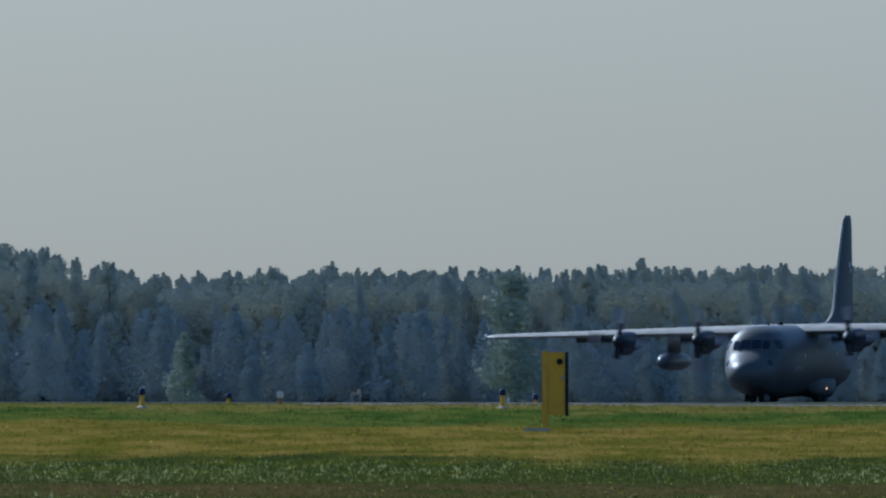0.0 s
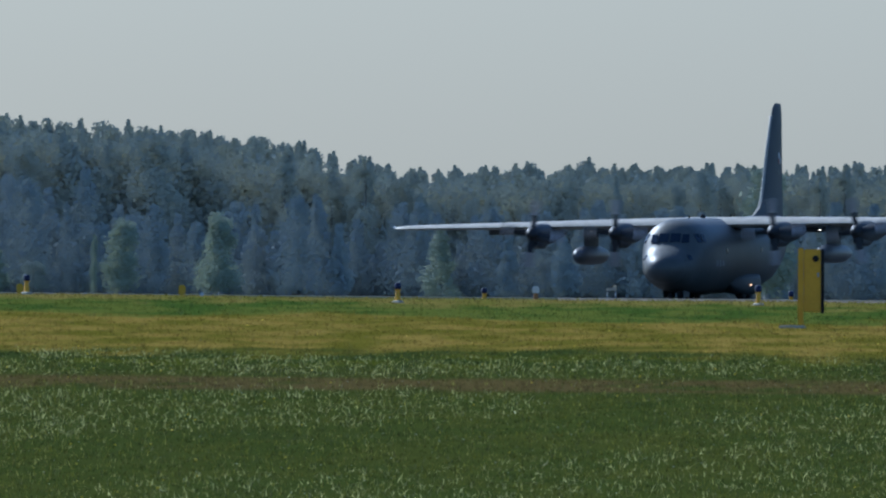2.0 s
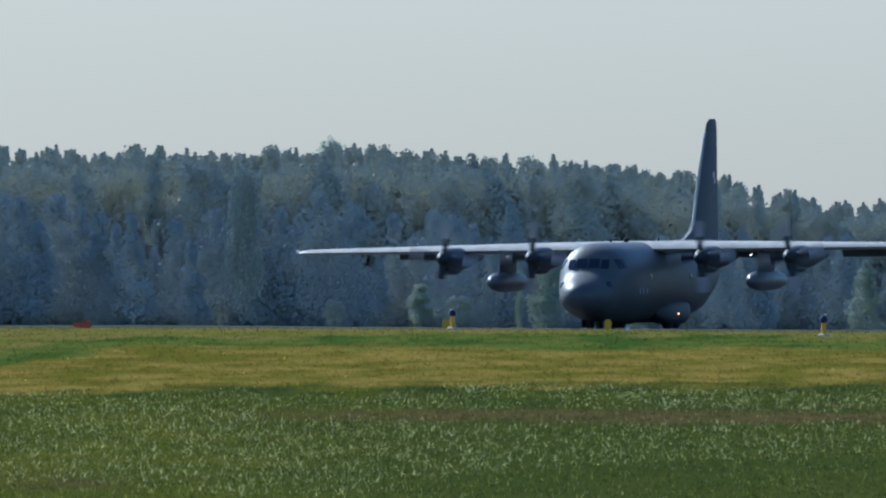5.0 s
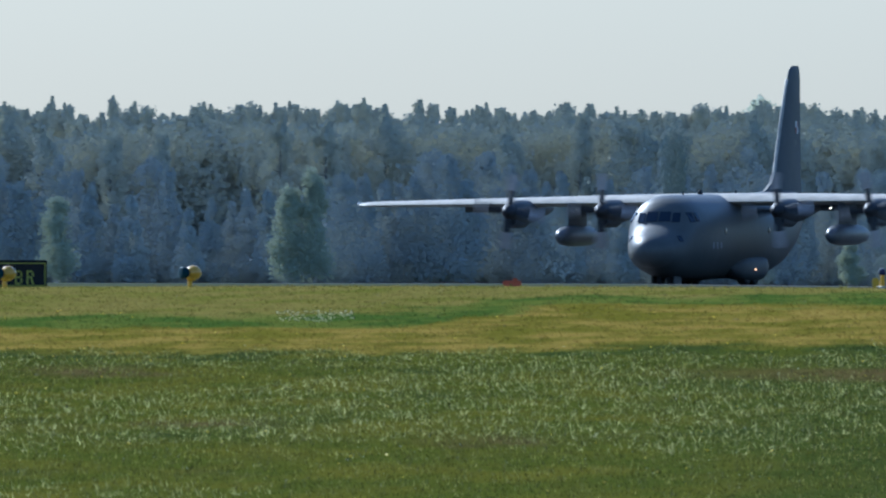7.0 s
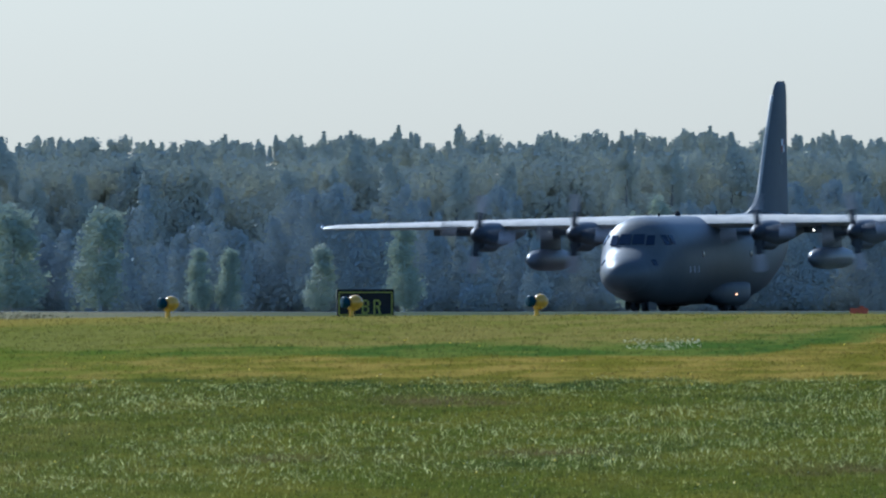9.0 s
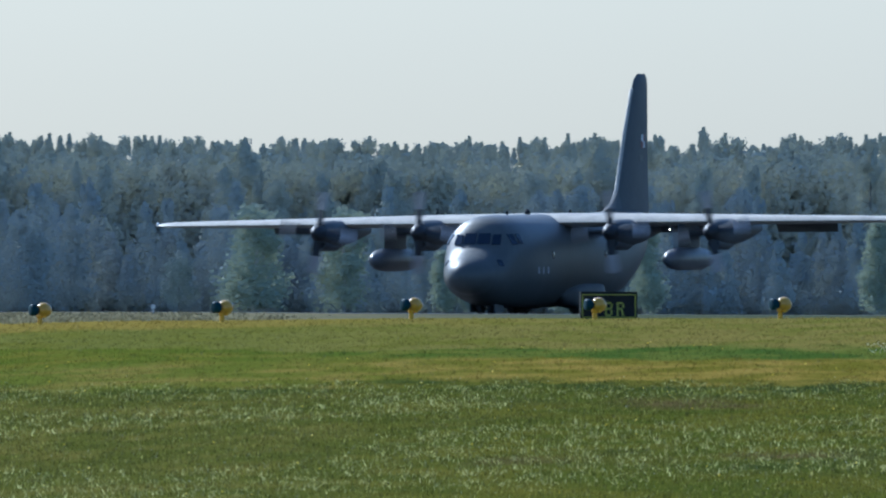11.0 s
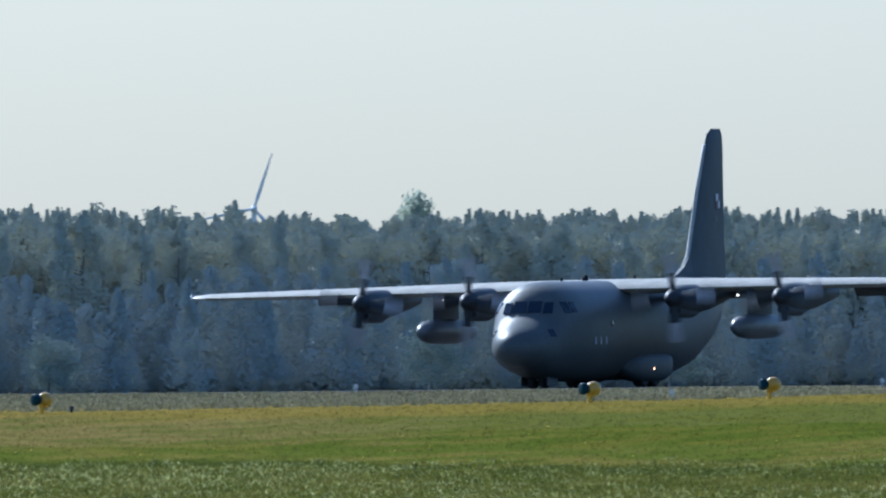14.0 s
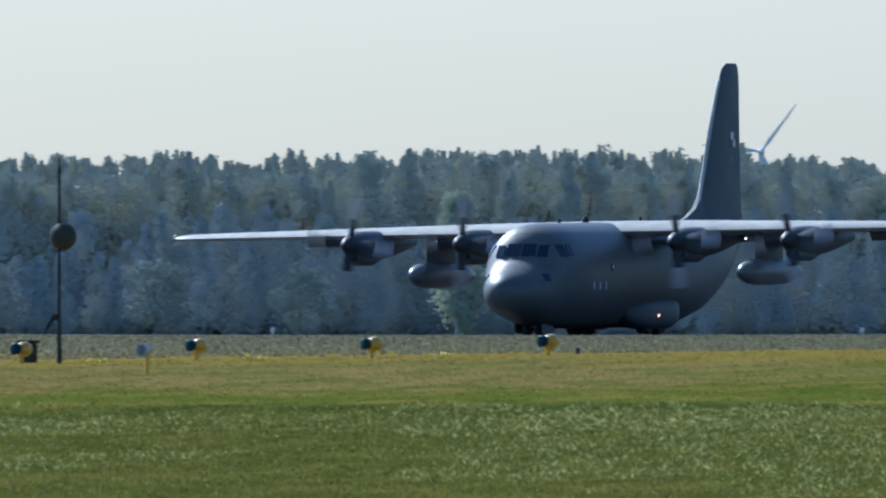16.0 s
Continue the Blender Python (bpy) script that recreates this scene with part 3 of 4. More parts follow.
# ---- lights, signs and markers on the field ----
def taxi_light(h=0.34):
    """A blue-domed edge light on a yellow stem."""
    t = new("taxiway_light")
    tagged(t, "yellow taxiway edge light with a dark blue dome", "airfield light", group="taxiway edge lights")
    part("base_plate", turned(((0.095, 0.0), (0.095, 0.025), (0.06, 0.04)), 14), M_STONE, t, "pale base plate")
    part("stem", turned(((0.050, 0.04), (0.034, h * 0.6), (0.052, h * 0.62), (0.052, h * 0.66)), 12), M_YELLOW, t)
    part("dome", turned(((0.054, h * 0.66), (0.060, h * 0.76), (0.056, h * 0.9), (0.036, h * 0.98), (0.004, h)), 14), M_BLUE, t, "dark blue glass dome")
    return t


def place(ob, u, d, rz=0.0, sink=0.0):
    x, y, z = spot(u, d)
    ob.matrix_basis = pose(x, y, z - sink, 0, 0, rz + math.degrees(-u / F))
    return ob


def there(u, d, rz=0.0, sink=0.0):
    x, y, z = spot(u, d)
    return pose(x, y, z - sink, 0, 0, rz + math.degrees(-u / F))


first = place(taxi_light(), -533, 474)
for u, d in ((105, 474), (-1190, 480)):
    copy_thing(first, there(u, d))
for u, d in ((-380, 560), (163, 570)):
    copy_thing(first, there(u, d, sink=0.06))


def bar_light():
    """A yellow lamp pot with a blue-green lens facing along the row."""
    t = new("threshold_light")
    tagged(t, "yellow lamp pot with a blue-green lens on a short post", "airfield light", group="row of threshold lights")
    part("post", turned(((0.045, -0.1), (0.04, 0.08), (0.06, 0.10), (0.06, 0.14)), 12), M_YELLOW, t)
    pot = part("pot", loft(bmesh.new(), [oval(x, 0, 0, r, r, 20) for x, r in ((0.13, 0.01), (0.12, 0.05), (0.09, 0.09), (0.04, 0.122), (-0.02, 0.128), (-0.08, 0.112), (-0.11, 0.085))]), M_YELLOW_GLOSS, t, "glossy yellow pot")
    pot.matrix_basis = pose(0.075, 0, 0.215)
    part("lens", loft(bmesh.new(), [oval(x, 0, 0, r, r, 20) for x, r in ((-0.112, 0.060), (-0.16, 0.098), (-0.23, 0.100), (-0.255, 0.080), (-0.265, 0.01))]), M_TEAL, pot, "dark blue-green lens")
    part("bracket", box(0.05, 0.20, 0.05, (0.05, 0, 0.105), 0.008), M_YELLOW, t)
    return t


BAR = (-2415, -2743, -3068, -3403, -3725, -4043, -5013, -5325, -5635, -5945)
first = place(bar_light(), BAR[0], 480, 26, sink=-0.03)
for i, u in enumerate(BAR[1:]):
    copy_thing(first, there(u, 480, 22 + 6 * ((i * 7) % 3), sink=-0.03))


def marker_box():
    """A tall yellow cabinet, open-sided, on one post."""
    t = new("marker_cabinet")
    tagged(t, "tall yellow metal marker cabinet on one post in a concrete pad", "cabinet")
    part("body", box(0.265, 0.34, 0.98, (0.0905, 0, 0.76), 0.012), M_YELLOW, t)
    part("side_rail", box(0.09, 0.36, 1.02, (-0.09, 0, 0.76), 0.012), M_YELLOW, t)
    part("post", box(0.085, 0.085, 0.36, (-0.09, -0.10, 0.10), 0.008), M_YELLOW, t)
    part("back_panel", box(0.05, 0.37, 1.0, (0.25, 0, 0.75), 0.008), M_BLACK, t, "black back panel")
    part("lamp_hole", turned(((0.045, 0.0), (0.05, 0.02), (0.02, 0.03)), 14), M_BLACK, t, "round black lamp opening").matrix_basis = pose(0.14, -0.172, 1.10, 90, 0, 0)
    part("latch", box(0.03, 0.03, 0.07, (0.18, -0.175, 0.85), 0.006), M_STEEL, t)
    part("footing", box(0.42, 0.36, 0.09, (-0.22, 0, 0.02), 0.02), M_STONE, t, "pale concrete pad")
    part("cap", box(0.34, 0.37, 0.025, (0.06, 0, 1.282), 0.006), M_STEEL, t)
    return t


place(marker_box(), 190, 440, sink=0.02)


def small_marker(name, label, cat, colours, h, w):
    t = new(name)
    tagged(t, label, cat)
    part("stake", turned(((w * 0.35, 0), (w * 0.3, h * 0.5), (w * 0.34, h * 0.52)), 10), colours[0], t)
    part("head", box(w, w * 0.8, h * 0.5, (0, 0, h * 0.75), w * 0.08), colours[1], t)
    part("cap", box(w * 0.7, w * 0.6, h * 0.08, (0, 0, h * 1.03), w * 0.04), colours[1], t)
    return t


place(small_marker("marker_light", "white-headed marker light on a brown stem", "airfield light", (M_RUST, M_WHITE), 0.22, 0.12), -289, 500)
for u, d, h in ((-915, 640, 0.38), (-1202, 640, 0.36)):
    place(small_marker("marker_post", "yellow field marker post", "marker post", (M_YELLOW, M_YELLOW), h, 0.16), u, d, sink=0.0)
place(small_marker("edge_light", "small dark low edge light in the grass", "airfield light", (M_BLACK, M_BLUE), 0.10, 0.08), -4960, 500)
for u, d in ((-3898, 560), (-4457, 900), (-5500, 900), (-3525, 900), (-880, 600)):
    place(small_marker("edge_light", "small white runway edge light", "airfield light", (M_STEEL, M_WHITE), 0.17 if d < 800 else 0.26, 0.09 if d < 800 else 0.13), u, d)


def wire_frame_marker():
    t = new("wire_marker")
    tagged(t, "small pale wire hoop marker in the grass", "marker")
    for x in (-0.07, 0.07):
        part("leg", turned(((0.012, 0), (0.010, 0.18)), 8), M_MARK, t).matrix_basis = pose(x, 0, 0)
    part("top", box(0.18, 0.05, 0.035, (0, 0, 0.19), 0.01), M_STONE, t)
    part("tag", box(0.07, 0.02, 0.06, (0.05, 0, 0.23), 0.01), M_STONE, t)
    return t


place(wire_frame_marker(), -155, 484)


def red_marker():
    t = new("red_marker_board")
    tagged(t, "orange-red marker board low in the far grass", "marker board")
    part("board", box(0.42, 0.05, 0.24, (0, 0, 0.22), 0.012), M_RED, t)
    part("cap", box(0.12, 0.06, 0.05, (0.06, 0, 0.365), 0.01), M_RED, t)
    for x in (-0.16, 0.16):
        part("leg", turned(((0.02, -0.05), (0.02, 0.12)), 8), M_STEEL, t).matrix_basis = pose(x, 0, 0)
    return t


place(red_marker(), -1845, 640, sink=0.12)


def taxi_sign():
    """A black box sign with a yellow border and two worn yellow characters."""
    t = new("taxiway_sign")
    tagged(t, "low black taxiway sign with yellow border and worn yellow characters", "sign")
    W, H = 0.98, 0.46
    part("case", box(W, 0.20, H, (0, 0, H / 2 - 0.02), 0.012), M_BLACK, t)
    part("panel", box(W - 0.10, 0.012, H - 0.10, (0, -0.104, H / 2 - 0.03), 0.003), M_BLACK, t)
    for z in (H - 0.075, -0.0):
        part("border", box(W - 0.06, 0.014, 0.020, (0, -0.106, z), 0.003), M_SIGN_YELLOW, t)
    for x in (-W / 2 + 0.035, W / 2 - 0.035):
        part("border", box(0.020, 0.014, H - 0.10, (x, -0.1065, H / 2 - 0.04), 0.003), M_SIGN_YELLOW, t)
    for x, closed in ((0.00, True), (0.20, False)):
        c = bmesh.new()
        box(0.030, 0.014, 0.24, (x - 0.05, -0.112, 0.14), 0.002, c)
        for z in (0.245, 0.145) + ((0.035,) if closed else ()):
            box(0.075, 0.014, 0.030, (x - 0.005, -0.112, z), 0.002, c)
        box(0.030, 0.014, 0.075, (x + 0.045, -0.112, 0.195), 0.002, c)
        if closed:
            box(0.030, 0.014, 0.085, (x + 0.045, -0.112, 0.088), 0.002, c)
        else:
            loft(c, [[(x + a, yy, z) for a, z in ((-0.005, 0.145), (0.030, 0.145), (0.066, 0.020), (0.031, 0.020))] for yy in (-0.119, -0.105)])
        part("character", c, M_SIGN_YELLOW, t)
    for x in (-0.36, 0.36):
        part("leg", turned(((0.03, -0.15), (0.03, 0.0)), 10), M_STEEL, t).matrix_basis = pose(x, 0.02, 0)
    return t


place(taxi_sign(), -2719, 485, 4, sink=-0.03)


def pole_with_ball():
    t = new("marker_pole")
    tagged(t, "thin dark pole with a ribbed dark ball and a folded arm", "pole")
    segs = ((0.038, -0.3), (0.038, 0.6), (0.032, 0.62), (0.030, 1.7), (0.026, 1.72), (0.024, 3.05), (0.028, 3.1), (0.028, 3.3), (0.014, 3.34), (0.014, 3.5))
    part("mast", turned(segs, 12), M_DARK, t)
    prof = [(max(0.01, 0.228 * math.sin(math.pi * i / 12)), 2.16 - 0.235 * math.cos(math.pi * i / 12)) for i in range(13)]
    b = turned(prof, 20)
    part("ball", b, M_BALL, t, "dark grey-green ribbed ball").matrix_basis = pose(0.07, 0.0, 0)
    for i in range(6):
        ring = turned([(max(0.012, 0.234 * math.sin(math.pi * k / 12)), 2.16 - 0.241 * math.cos(math.pi * k / 12)) for k in range(13)], 4)
        bmesh.ops.scale(ring, verts=ring.verts, vec=(1, 0.05, 1))
        part("rib", ring, M_STEEL if i == 0 else M_BALL, t).matrix_basis = pose(0.07, 0, 0, 0, 0, 30 * i)
    arm = loft(bmesh.new(), [[(x, -0.03, z - h), (x, 0.03, z - h), (x, 0.03, z + h), (x, -0.03, z + h)] for x, z, h in ((-0.02, 0.80, 0.05), (-0.09, 0.79, 0.06), (-0.16, 0.68, 0.075), (-0.24, 0.52, 0.06))])
    part("arm", arm, M_DARK, t, "dark folded sock arm", smooth=False)
    part("cleat", box(0.06, 0.05, 0.28, (0.02, -0.02, 0.12), 0.01), M_DARK, t)
    return t


place(pole_with_ball(), -5878, 478, 0)


def dark_cabinet():
    t = new("junction_box")
    tagged(t, "dark brown junction box with an overhanging lid behind a lamp", "junction box")
    part("body", box(0.24, 0.24, 0.34, (0.03, 0, 0.17), 0.012), M_BROWN, t)
    part("lid", box(0.40, 0.30, 0.05, (0, 0, 0.36), 0.012), M_BROWN, t)
    return t


place(dark_cabinet(), -5932, 486)


def floodlight():
    t = new("field_lamp")
    tagged(t, "small grey lamp head on a yellow post", "airfield light")
    part("post", turned(((0.04, -0.1), (0.035, 0.30)), 10), M_YELLOW, t)
    head = part("head", loft(bmesh.new(), [oval(x, 0, 0, r, r, 16) for x, r in ((0.12, 0.03), (0.08, 0.09), (-0.04, 0.12), (-0.06, 0.12))]), M_STEEL, t, "galvanised lamp head")
    head.matrix_basis = pose(-0.06, 0, 0.38, 0, 0, 55)
    part("glass", loft(bmesh.new(), [oval(x, 0, 0, r, r, 16) for x, r in ((-0.062, 0.085), (-0.075, 0.05), (-0.08, 0.01))]), M_TANK, head)
    return t


place(floodlight(), -5722, 458)


# ---- wind turbine on the horizon ----
def wind_turbine():
    t = new("wind_turbine")
    tagged(t, "pale three-bladed wind turbine beyond the forest", "wind turbine")
    part("tower", turned(((0.75, 0), (0.62, 16), (0.45, 28.4)), 16), M_TURBINE, t)
    part("nacelle", loft(bmesh.new(), [[(px, yy, 28.8 + pz) for px, pz in ((-0.55, -0.5), (0.55, -0.5), (0.6, 0.3), (0.3, 0.6), (-0.3, 0.6), (-0.6, 0.3))] for yy in (-1.3, 2.0)]), M_TURBINE, t)
    rotor = part("rotor", loft(bmesh.new(), [[(r * math.cos(2 * math.pi * i / 14), yy, r * math.sin(2 * math.pi * i / 14)) for i in range(14)] for yy, r in ((0.2, 0.55), (-0.3, 0.5), (-0.7, 0.2), (-0.8, 0.02))]), M_TURBINE, t, "turning rotor")
    first = None
    for i in range(3):
        if first is None:
            rings = [[(0.5 * c * math.cos(a), 0.5 * w * math.sin(a), r) for a in (2 * math.pi * k / 10 for k in range(10))] for r, c, w in ((0.3, 0.40, 0.40), (1.2, 0.45, 0.36), (2.2, 0.66, 0.26), (5.0, 0.48, 0.17), (8.0, 0.30, 0.10), (10.0, 0.16, 0.05))]
            first = part("blade", loft(bmesh.new(), rings), M_TURBINE, rotor)
        else:
            share("blade", first, rotor, pose(0, 0, 0, 0, 120 * i, 0))
    rotor.matrix_basis = pose(0, -1.6, 28.8)
    x, y, z = spot(-4636, 4800)
    t.matrix_basis = pose(x, y, 0.0, 0, 0, math.degrees(4636 / F))
    return t, rotor


TURBINE, ROTOR = wind_turbine()


# ---- trees ----
def unit_rows(v):
    return v / np.linalg.norm(v, axis=1)[:, None]


def clumps(rng, centres, sizes, leaf, per, out, wild=0.2):
    """Leaf-like facets about clump centres, lying roughly square to the outward way of each: vertices and faces."""
    c = np.repeat(np.asarray(centres), per, axis=0)
    s = np.repeat(np.asarray(sizes), per, axis=0)[:, None]
    off = np.clip(rng.normal(size=(len(c), 3)), -2, 2) * np.array((0.55, 0.55, 0.72))
    c = c + off * s
    face = unit_rows(np.repeat(unit_rows(np.asarray(out, float)), per, axis=0) + 0.25 * off + wild * rng.normal(size=(len(c), 3)))
    a = rng.normal(size=(len(c), 3))
    a = unit_rows(a - face * (a * face).sum(1)[:, None])
    b = np.cross(face, a)
    h = leaf * rng.uniform(0.6, 1.4, (len(c), 1))
    tri = np.stack((c - a * h, c + a * h * 0.6 - b * h * 0.7, c + a * h * 0.6 + b * h * 0.7), axis=1).reshape(-1, 3)
    return tri, np.arange(len(tri)).reshape(-1, 3)


def outward(pts, lift=-0.05):
    """From the trunk's axis to each clump, turned towards the open field where the light comes in."""
    q = np.asarray(pts, float)[:, :2]
    q = q / (np.linalg.norm(q, axis=1)[:, None] + 0.05)
    return np.column_stack((0.4 * q[:, 0], 0.4 * q[:, 1] - 1.0, np.full(len(q), lift)))


FIELD_SIDE = (0.05, -1.0, 0.0)    # the way out of the wood towards the open field


ICO = bmesh.new()
bmesh.ops.create_icosphere(ICO, subdivisions=1, radius=1.0)
ICO_V, ICO_F = np.array([v.co[:] for v in ICO.verts]), np.array([[v.index for v in f.verts] for f in ICO.faces])
ICO.free()


def boughs(rng, centres, sizes):
    """Soft uneven lumps that carry the leaves: vertices and triangles."""
    vs, fs = [], []
    for c, r in zip(centres, sizes):
        fs.append(ICO_F + len(vs) * len(ICO_V))
        vs.append(np.asarray(c) + ICO_V * r * rng.uniform(0.55, 1.15, (len(ICO_V), 1)) * np.array((1, 1, 0.8)))
    return np.concatenate(vs), np.concatenate(fs)


def crown_mesh(rng, pts, size, leaf, per, material):
    v, f = clumps(rng, pts, size, leaf, per, outward(pts))
    return mesh_of("crown", v, f, material)


def mesh_of(name, quad, faces, material):
    me = bpy.data.meshes.new(name)
    me.from_pydata(quad.tolist(), [], faces.tolist())
    me.materials.append(material)
    return me


def crown_points(rng, kind, h):
    pts, size = [], []
    if kind == "pine":      # bare lower trunk and an uneven, tapering top
        for _ in range(56):
            f = rng.uniform(0.12, 1.0)
            r = h * 0.155 * (1.0 - f) ** 0.42 * rng.uniform(0.4, 1.15) + 0.05
            a = rng.uniform(0, 6.283)
            pts.append((r * math.cos(a), r * math.sin(a), f * h)), size.append(h * (0.022 + 0.085 * (1 - f) ** 0.8) * rng.uniform(0.7, 1.3))
    elif kind == "spruce":
        for _ in range(50):
            f = rng.uniform(0.08, 1.0)
            r = h * 0.17 * (1.0 - f) ** 0.9 * rng.uniform(0.5, 1.1)
            a = rng.uniform(0, 6.283)
            pts.append((r * math.cos(a), r * math.sin(a), f * h)), size.append(h * (0.02 + 0.06 * (1 - f)) * rng.uniform(0.7, 1.2))
    if kind in ("pine", "spruce"):      # the leading shoots above the crown
        for _ in range(3):
            a, r, top = rng.uniform(0, 6.283), h * rng.uniform(0.0, 0.05), rng.uniform(0.96, 1.04)
            for k in range(5):
                pts.append((r * math.cos(a), r * math.sin(a), h * (top - 0.018 * k))), size.append(h * (0.002 + 0.0034 * k))
    elif kind == "birch":   # slender and loose
        for _ in range(62):
            f = rng.uniform(0.12, 1.0)
            r = h * 0.155 * (1.0 - f) ** 0.25 * rng.uniform(0.3, 1.1)
            a = rng.uniform(0, 6.283)
            pts.append((r * math.cos(a), r * math.sin(a), f * h)), size.append(h * (0.05 + 0.04 * (1 - f)) * rng.uniform(0.7, 1.3))
    elif kind == "cone":    # wide at the foot, running to a point
        for _ in range(62):
            f = rng.uniform(0.02, 1.0) ** 1.3
            r = h * 0.26 * (1.0 - f) ** 0.8 * rng.uniform(0.2, 1.1)
            a = rng.uniform(0, 6.283)
            pts.append((r * math.cos(a), r * math.sin(a), f * h)), size.append(h * (0.03 + 0.05 * (1 - f)) * rng.uniform(0.7, 1.3))
    elif kind == "knob":    # round crown high on the trunk
        for _ in range(50):
            f = rng.uniform(0.0, 1.0)
            r = h * 0.135 * math.sqrt(max(0.0, 1 - (2 * f - 1) ** 2)) * rng.uniform(0.4, 1.05)
            a = rng.uniform(0, 6.283)
            pts.append((r * math.cos(a), r * math.sin(a), (0.76 + 0.21 * f) * h)), size.append(h * 0.036 * rng.uniform(0.7, 1.3))
    else:                   # broad crown
        for _ in range(60):
            f = rng.uniform(0.2, 1.0)
            r = h * 0.34 * math.sin(math.pi * min(1.0, 0.12 + 0.80 * f)) ** 0.7 * rng.uniform(0.3, 1.1)
            a = rng.uniform(0, 6.283)
            pts.append((r * math.cos(a), r * math.sin(a), f * h)), size.append(h * 0.10 * rng.uniform(0.7, 1.3))
    return pts, size


def build_tree(name, kind, h, seed, foliage, bark, label, leaf=0.32, per=26):
    rng = np.random.default_rng(seed)
    t = new(name)
    tagged(t, label, "tree", group="forest edge" if kind in ("pine", "spruce") else "pale trees before the forest")
    r = h * 0.013 + 0.03
    lean = [(0, 0)] + [tuple(np.cumsum(rng.normal(0, h * 0.006, (5, 2)), 0)[i]) for i in range(5)]
    bm = loft(bmesh.new(), [[(lean[i][0] + q * math.cos(a), lean[i][1] + q * math.sin(a), z) for a in (2 * math.pi * k / 7 for k in range(7))] for i, (z, q) in enumerate(((-0.4, r * 1.3), (h * 0.1, r), (h * 0.35, r * 0.8), (h * 0.6, r * 0.55), (h * 0.8, r * 0.35), (h * 0.97, 0.02)))])
    for _ in range(9):
        f = rng.uniform(0.3, 0.9)
        a, ln = rng.uniform(0, 6.283), h * 0.11 * (1.15 - f)
        base, tip = Vector((lean[3][0] * f, lean[3][1] * f, h * f)), Vector((ln * math.cos(a), ln * math.sin(a), h * f + ln * 0.35))
        loft(bm, [[base + Vector((0, 0, r * 0.3)), base + Vector((r * 0.2, 0, -r * 0.2)), base - Vector((r * 0.2, 0, r * 0.2))], [tip + Vector((0, 0, 0.02)), tip + Vector((0.02, 0, 0)), tip - Vector((0.02, 0, 0))]])
    part("trunk", bm, bark, t)
    pts, size = crown_points(rng, kind, h)
    new("crown", crown_mesh(rng, pts, size, leaf, per, foliage)).parent = t
    return t


SKYLINE = ((1400, 16), (515, 22), (-84, 25), (-500, 34), (-600, 20), (-735, -12), (-1035, -40), (-1386, -58), (-1600, -52), (-2250, -54), (-2700, -50), (-3300, -42), (-3880, -54), (-4365, -51), (-5000, -68), (-5930, -54), (-7200, -48))


